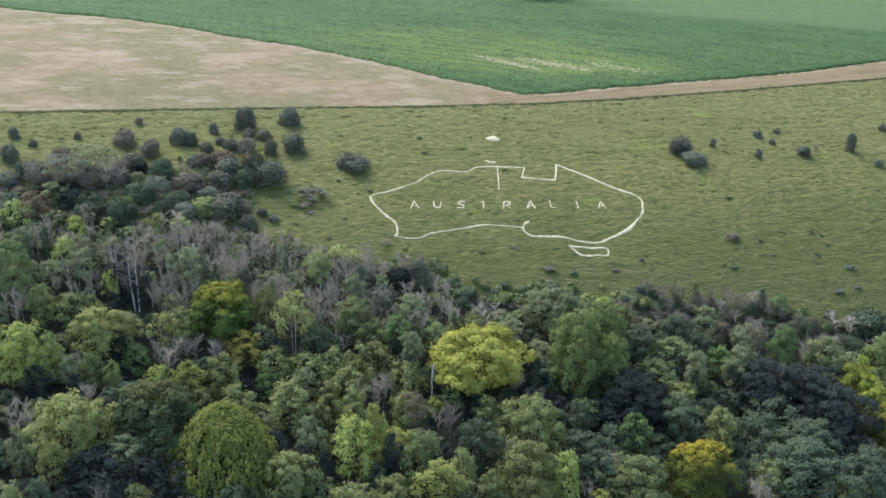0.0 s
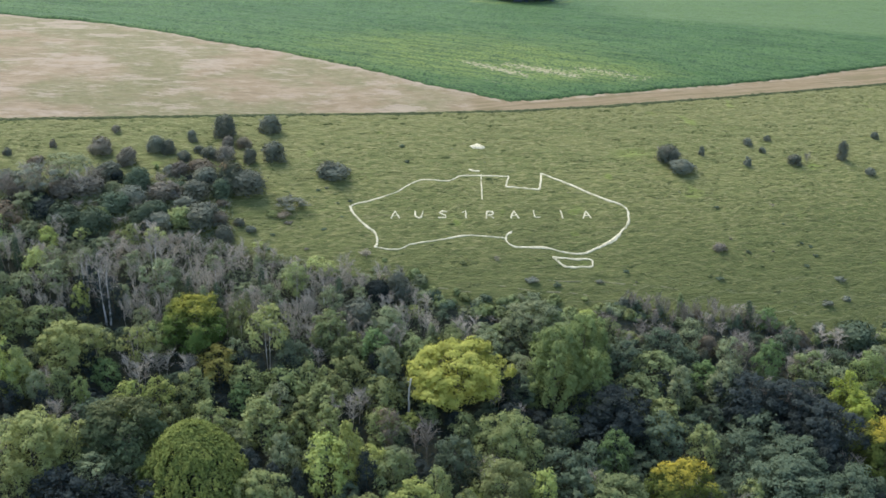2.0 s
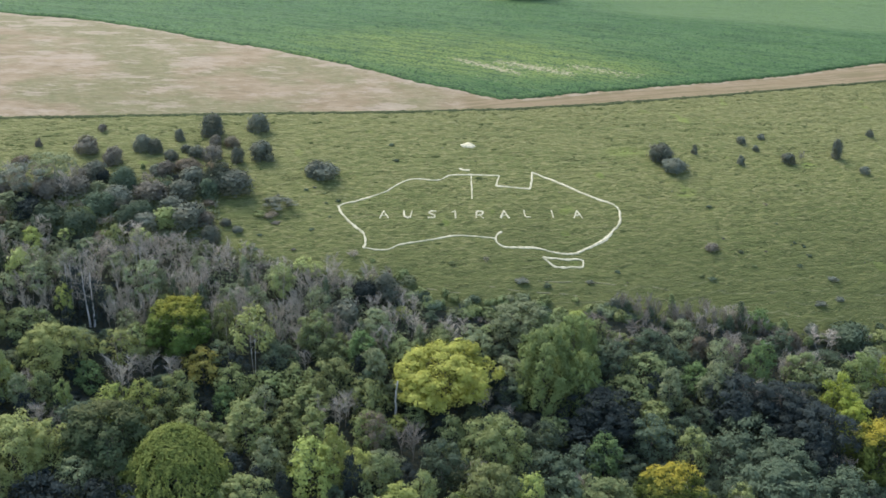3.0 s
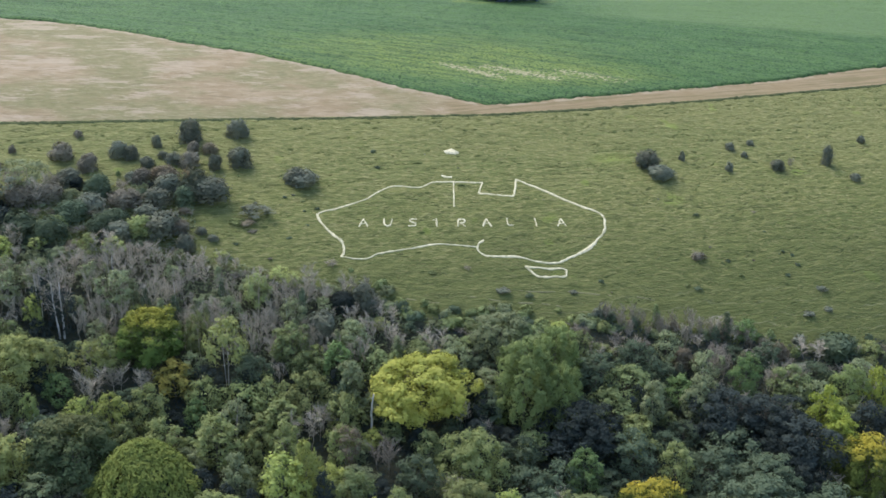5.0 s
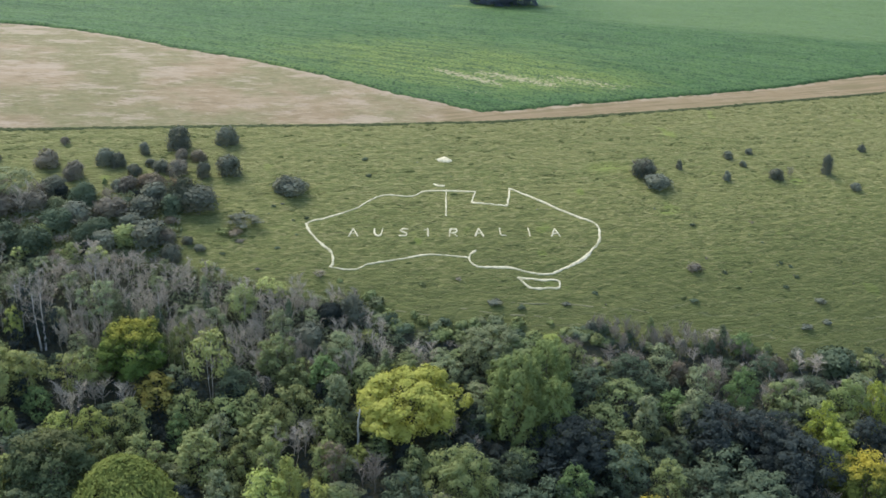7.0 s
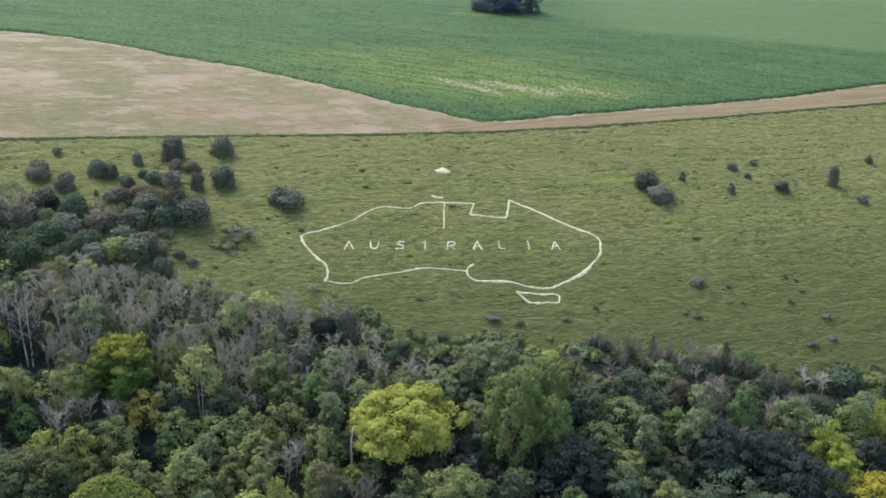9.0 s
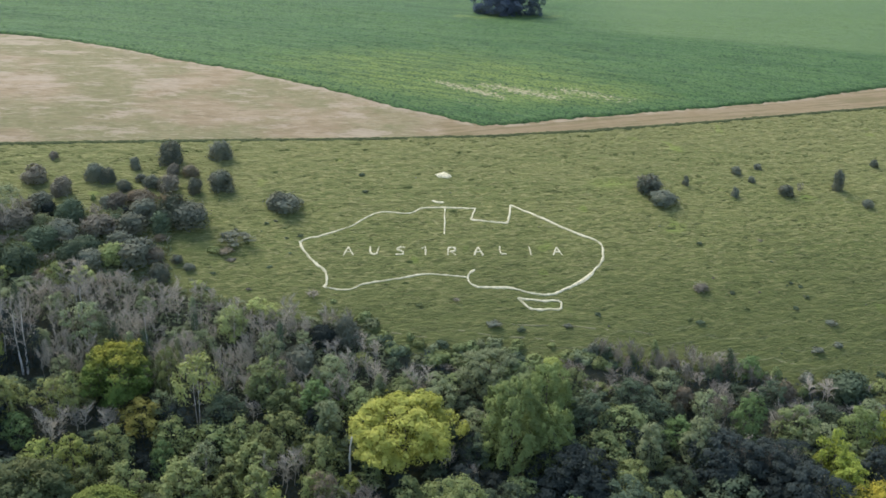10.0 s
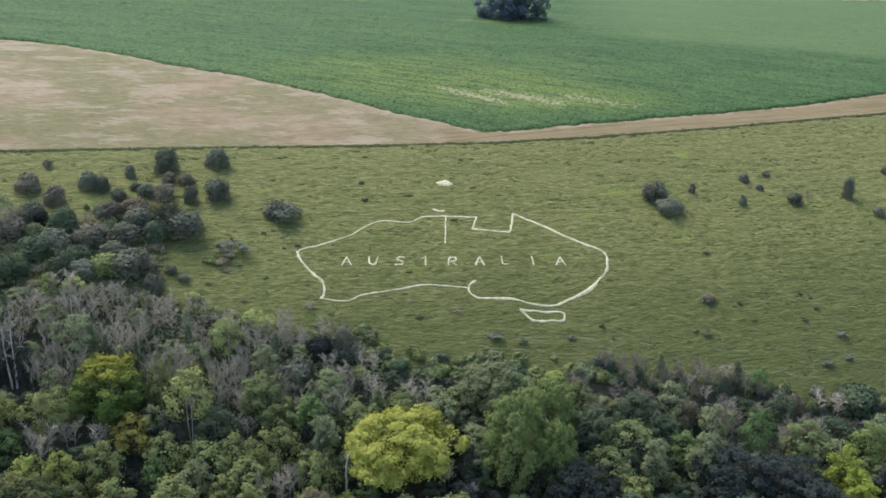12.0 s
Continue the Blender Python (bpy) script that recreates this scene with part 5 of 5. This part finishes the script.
# bushes on the open slope beyond the chalk map
plant_all([
    ("thorn", 56.2, 264.0, 6.0, 4.4, ""), ("bush", 57.2, 264.2, 6.2, 4.2, "haw"), ("bush", 59.8, 260.6, 7.4, 3.2, "haw"), ("low", 66.2, 268.8, 1.7, 2.3, "haw"),
    ("bush", 79.2, 276.4, 2.9, 1.8, "haw"), ("low", 84.8, 279.6, 2.2, 1.6, "haw"), ("low", 82.1, 273.6, 1.9, 1.4, "haw"), ("low", 76.9, 266.4, 2.0, 2.6, "haw"),
    ("bush", 89.1, 269.8, 4.0, 2.6, "haw"), ("thorn", 92.6, 270.8, 2.4, 3.2, ""), ("bush", 102.3, 274.6, 3.0, 5.2, "haw"), ("bush", 107.8, 269.4, 3.0, 1.9, "haw"),
    ("low", 114.5, 287.2, 2.2, 2.2, "haw"), ("thorn", 63.9, 236.2, 4.6, 1.5, ""), ("low", 64.2, 236.0, 3.4, 1.3, "plum"),
])

# grey scrub along the wood's upper edge, and low scrub dotted over the pasture
for i in range(24):
    x = 42 + 1.25 * i + random.uniform(-0.6, 0.6)
    plant(random.choice(["thorn", "thorn", "bare"]), x, float(wood_edge(x)) - random.uniform(-1.6, 2.4), random.uniform(3.0, 4.4), random.uniform(4.0, 5.8))
for i in range(30):
    x = 36 + 2.1 * i + random.uniform(-0.8, 0.8)
    w = random.uniform(1.8, 3.4)
    plant("low", x, float(wood_edge(x)) + random.uniform(-1.0, 2.2), w, w * random.uniform(0.55, 0.85), random.choice(["rust", "greygreen", "mid", "olive", "dark", "haw"]))
for i in range(64):
    x = random.uniform(-2, 46)
    w = random.uniform(1.8, 4.2)
    plant("low", x, float(wood_edge(x)) + random.uniform(-1.5, 4.0) * (1 if x < 38 else 0.6), w, w * random.uniform(0.32, 0.6), random.choice(["mid", "dark", "dark", "olive", "greygreen", "mid"]))
for i in range(40):
    x, y = random.uniform(-34, 112), random.uniform(216, 262)
    w = random.uniform(0.4, 0.9)
    if y < float(wood_edge(x)) + 2 or np.hypot(CHALK_POINTS[:, 0] - x, CHALK_POINTS[:, 1] - y).min() < 2.0:
        continue
    plant("low", x, y, w, w * 0.45, random.choice(["haw", "dark", "mid", "plum"]))

# low scrub dotted over the pasture
plant_all([
    ("low", 22.0, 219.9, 3.7, 0.7, "haw"), ("low", 36.3, 222.3, 2.1, 0.5, "haw"), ("low", 27.3, 219.8, 2.3, 0.5, "dark"), ("low", 8.0, 221.2, 1.9, 0.4, "mid"), ("thorn", 15.0, 223.2, 2.5, 1.0, ""),
    ("low", 42.4, 225.9, 1.6, 0.6, "dark"), ("low", 70.7, 236.6, 1.4, 0.5, "dark"), ("low", 73.0, 233.6, 1.5, 0.4, "mid"), ("low", 83.7, 241.7, 1.1, 0.4, "dark"), ("low", 85.7, 241.1, 1.1, 0.5, "dark"),
    ("low", 86.5, 238.8, 1.3, 0.5, "dark"), ("low", 83.5, 235.7, 1.4, 0.5, "dark"), ("low", 62.7, 228.5, 2.4, 0.4, "dark"), ("low", 60.6, 228.6, 1.5, 0.4, "mid"), ("low", 65.8, 248.5, 1.7, 0.4, "dark"),
    ("low", 80.6, 246.4, 1.2, 0.4, "dark"), ("low", 79.4, 252.0, 1.4, 0.4, "rust"), ("low", -22.8, 235.8, 1.2, 0.5, "dark"), ("low", -21.2, 237.0, 1.2, 0.4, "haw"), ("low", -18.9, 235.3, 1.4, 0.3, "mid"),
])

# low scrub dotted over the pasture
plant_all([
    ("low", -25.9, 231.6, 1.4, 0.3, "plum"), ("low", -18.3, 232.2, 1.1, 0.4, "dark"), ("low", -15.8, 233.6, 1.4, 0.3, "dark"), ("low", -17.3, 228.3, 1.1, 0.3, "dark"), ("low", -20.5, 224.1, 1.6, 0.3, "dark"),
    ("low", -27.8, 224.4, 2.1, 0.4, "plum"), ("low", -30.6, 220.5, 1.5, 0.3, "dark"), ("low", -30.9, 216.7, 1.5, 0.4, "dark"), ("low", -23.6, 218.2, 1.2, 0.3, "plum"), ("low", -35.1, 215.2, 1.2, 0.3, "dark"),
    ("low", -7.9, 218.6, 1.6, 0.5, "mid"), ("low", -10.1, 215.8, 2.0, 0.4, "mid"), ("thorn", -11.9, 218.8, 4.5, 1.5, ""), ("low", -33.0, 217.2, 3.3, 0.9, "light"), ("low", 90.2, 233.7, 2.9, 0.8, "haw"),
    ("low", 90.5, 228.9, 2.2, 0.8, "haw"), ("low", 85.8, 227.0, 3.0, 0.7, "haw"), ("low", -5.7, 257.1, 1.8, 0.5, "dark"), ("low", -4.3, 250.7, 1.6, 0.5, "dark"),
])


# the rest of the wood fills the ground between them
def free(x, y, r):
    for px, py, pr in PLANTED:
        if (px - x) ** 2 + (py - y) ** 2 < (0.62 * pr + 0.6 * r) ** 2:
            return False
    return True


def fill_wood():
    made, tries = 0, 0
    while made < 700 and tries < 30000:
        tries += 1
        x, y = random.uniform(-112, 118), random.uniform(136, 236)
        if y < 139 + 0.15 * (x + 70) or x < -74 - (y - 150) * 0.36 or x > 85 + (y - 150) * 0.26 or y > wood_edge(x) - 0.5:
            continue
        upper = wood_edge(x) - y
        roll = random.random()
        if x < -33 and x > -77 and y > 214 and random.random() < 0.35:
            continue
        if x < -33 and y > 213:
            choice = [("bush", "haw", 4.6, 3.4), ("bush", "sloe", 4.2, 3.2), ("bush", "dark", 4.8, 3.4), ("thorn", "", 5.0, 3.8), ("bush", "rust", 3.8, 2.8), ("shrub", "greygreen", 4.4, 3.2),
                      ("bush", "greygreen", 4.2, 3.2), ("bush", "haw", 5.2, 3.6), ("thorn", "", 4.0, 3.4), ("bush", "dark", 4.2, 3.2)][min(9, int(10 * roll))]
        elif x < 2 and y > 194 + 0.06 * (x + 60):
            choice = [("bare", "", 3.8, 7.0), ("bare", "", 3.6, 6.4), ("bare", "", 4.2, 7.6), ("ivy", "greygreen", 1.8, 5.6), ("thorn", "", 5.0, 4.6), ("bare", "", 3.4, 6.2), ("bare", "", 4.4, 7.0),
                      ("thin", "greygreen", 4.2, 6.4), ("thin", "pale", 4.0, 6.2), ("bare", "", 3.8, 6.6), ("shrub", "greygreen", 4.6, 3.2)][min(10, int(11 * roll))]
            if x < -60 and roll < 0.4:
                choice = [("shrub", "olive", 4.8, 4.0), ("shrub", "greygreen", 5.4, 4.2), ("thin", "pale", 4.4, 6.4), ("shrub", "mid", 4.4, 3.6)][min(3, int(roll * 10))]
        elif upper < 7 and x > 36:
            choice = [("bare", "", 4.6, 4.6), ("thorn", "", 5.0, 3.8), ("thorn", "", 4.6, 3.4), ("shrub", "dark", 5.0, 3.4), ("shrub", "greygreen", 4.2, 3.0), ("shrub", "mid", 4.8, 3.4),
                      ("shrub", "olive", 4.2, 3.0)][min(6, int(7 * roll))]
        elif upper < 6:
            choice = [("shrub", "dark", 4.8, 3.2), ("shrub", "mid", 4.6, 3.0), ("shrub", "greygreen", 4.8, 3.0), ("thorn", "", 4.4, 3.0)][min(3, int(4 * roll))]
        else:
            # from x = 12 on the mix is darker: real dark trees plus painted cloud shade
            choice = random.choices([("tiered", "dark", 8.0, 5.8), ("tiered", "mid", 7.6, 5.6), ("tiered", "sloe", 7.4, 5.0), ("medium", "dark", 6.6, 6.8), ("medium", "mid", 6.6, 6.6),
                                     ("medium", "olive", 6.0, 6.2), ("shrub", "dark", 6.0, 4.8), ("shrub", "mid", 5.8, 4.6), ("thin", "greygreen", 5.2, 7.0), ("bare", "", 5.0, 6.4),
                                     ("medium", "light", 5.2, 6.0), ("medium", "greygreen", 6.0, 6.2), ("shrub", "rust", 4.4, 4.0)],
                                    [20, 14, 10, 10, 12, 8, 10, 8, 5, 3, 3, 8, 1] if x < 12 else [24, 10, 16, 17, 6, 3, 14, 4, 2, 4, 1, 3, 1])[0]
        key, colour, width, height = choice
        # near-black crowns here paint the shaded hollow at the wood's lower left
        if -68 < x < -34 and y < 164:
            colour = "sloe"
        if x < -42 and colour in ("mid", "olive", "light") and roll < 0.5:
            colour = "greygreen"
        # low on the right, crowns recoloured dark to paint in cloud shade
        if x > 28 and y < 192 and colour in ("mid", "olive", "greygreen") and roll < 0.6:
            colour = "dark"
        s = random.uniform(0.66, 1.28)
        if x < 2 and y > 203:
            height *= 0.72
        if not free(x, y, width * s * (0.28 if key in ("bare", "thorn") else 0.5)):
            continue
        plant(key, x, y, width * s * 1.04, height * s * (random.uniform(0.9, 1.1) if key in ("bare", "ivy", "thin", "bush") else random.uniform(0.66, 0.96)), colour)
        made += 1


fill_wood()


def build_undergrowth(name, label, colour, rng, n, inside):
    y = rng.uniform(134, 236, n)
    x = rng.uniform(-115, 122, n)
    keep = (y < wood_edge(x) + 0.5) & (x > -78 - (y - 150) * 0.36) & (x < 89 + (y - 150) * 0.26) & inside(x, y)
    x, y = x[keep], y[keep]
    n = len(x)
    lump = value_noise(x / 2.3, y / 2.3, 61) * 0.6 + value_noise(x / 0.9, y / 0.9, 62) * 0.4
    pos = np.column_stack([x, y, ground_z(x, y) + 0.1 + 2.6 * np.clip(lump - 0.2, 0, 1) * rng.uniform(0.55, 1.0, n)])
    nor = rng.normal(0, 0.5, (n, 3)) + np.array([0, -0.25, 0.9])
    nor /= np.linalg.norm(nor, axis=1)[:, None]
    t = rng.normal(0, 1, (n, 3))
    t -= nor * (t * nor).sum(1)[:, None]
    t /= np.linalg.norm(t, axis=1)[:, None]
    w = np.cross(nor, t)
    s = rng.uniform(0.25, 0.6, n)
    verts = np.empty((n * 3, 3))
    verts[0::3] = pos - t * (s * 0.5)[:, None] - w * (s * 0.45)[:, None]
    verts[1::3] = pos - t * (s * 0.4)[:, None] + w * (s * 0.45)[:, None]
    verts[2::3] = pos + t * (s * 0.8)[:, None]
    me = make_mesh(name, verts, np.arange(n * 3).reshape(-1, 3), LEAF[colour])
    tagged(new(name, me), label, "undergrowth", kind="stuff")


# undergrowth leaf colour near black, to paint shade into the gaps between crowns
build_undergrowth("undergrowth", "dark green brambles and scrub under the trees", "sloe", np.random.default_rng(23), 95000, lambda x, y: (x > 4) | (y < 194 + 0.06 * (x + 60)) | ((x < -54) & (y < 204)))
build_undergrowth("bramble_scrub", "grey-green brambles between bare stems at the wood's edge", "greygreen", np.random.default_rng(24), 150000, lambda x, y: (x <= 4) & (y >= 194 + 0.06 * (x + 60)) & ~((x < -54) & (y < 204)))

# the clump of trees far out in the crop, leaves blued for distance haze
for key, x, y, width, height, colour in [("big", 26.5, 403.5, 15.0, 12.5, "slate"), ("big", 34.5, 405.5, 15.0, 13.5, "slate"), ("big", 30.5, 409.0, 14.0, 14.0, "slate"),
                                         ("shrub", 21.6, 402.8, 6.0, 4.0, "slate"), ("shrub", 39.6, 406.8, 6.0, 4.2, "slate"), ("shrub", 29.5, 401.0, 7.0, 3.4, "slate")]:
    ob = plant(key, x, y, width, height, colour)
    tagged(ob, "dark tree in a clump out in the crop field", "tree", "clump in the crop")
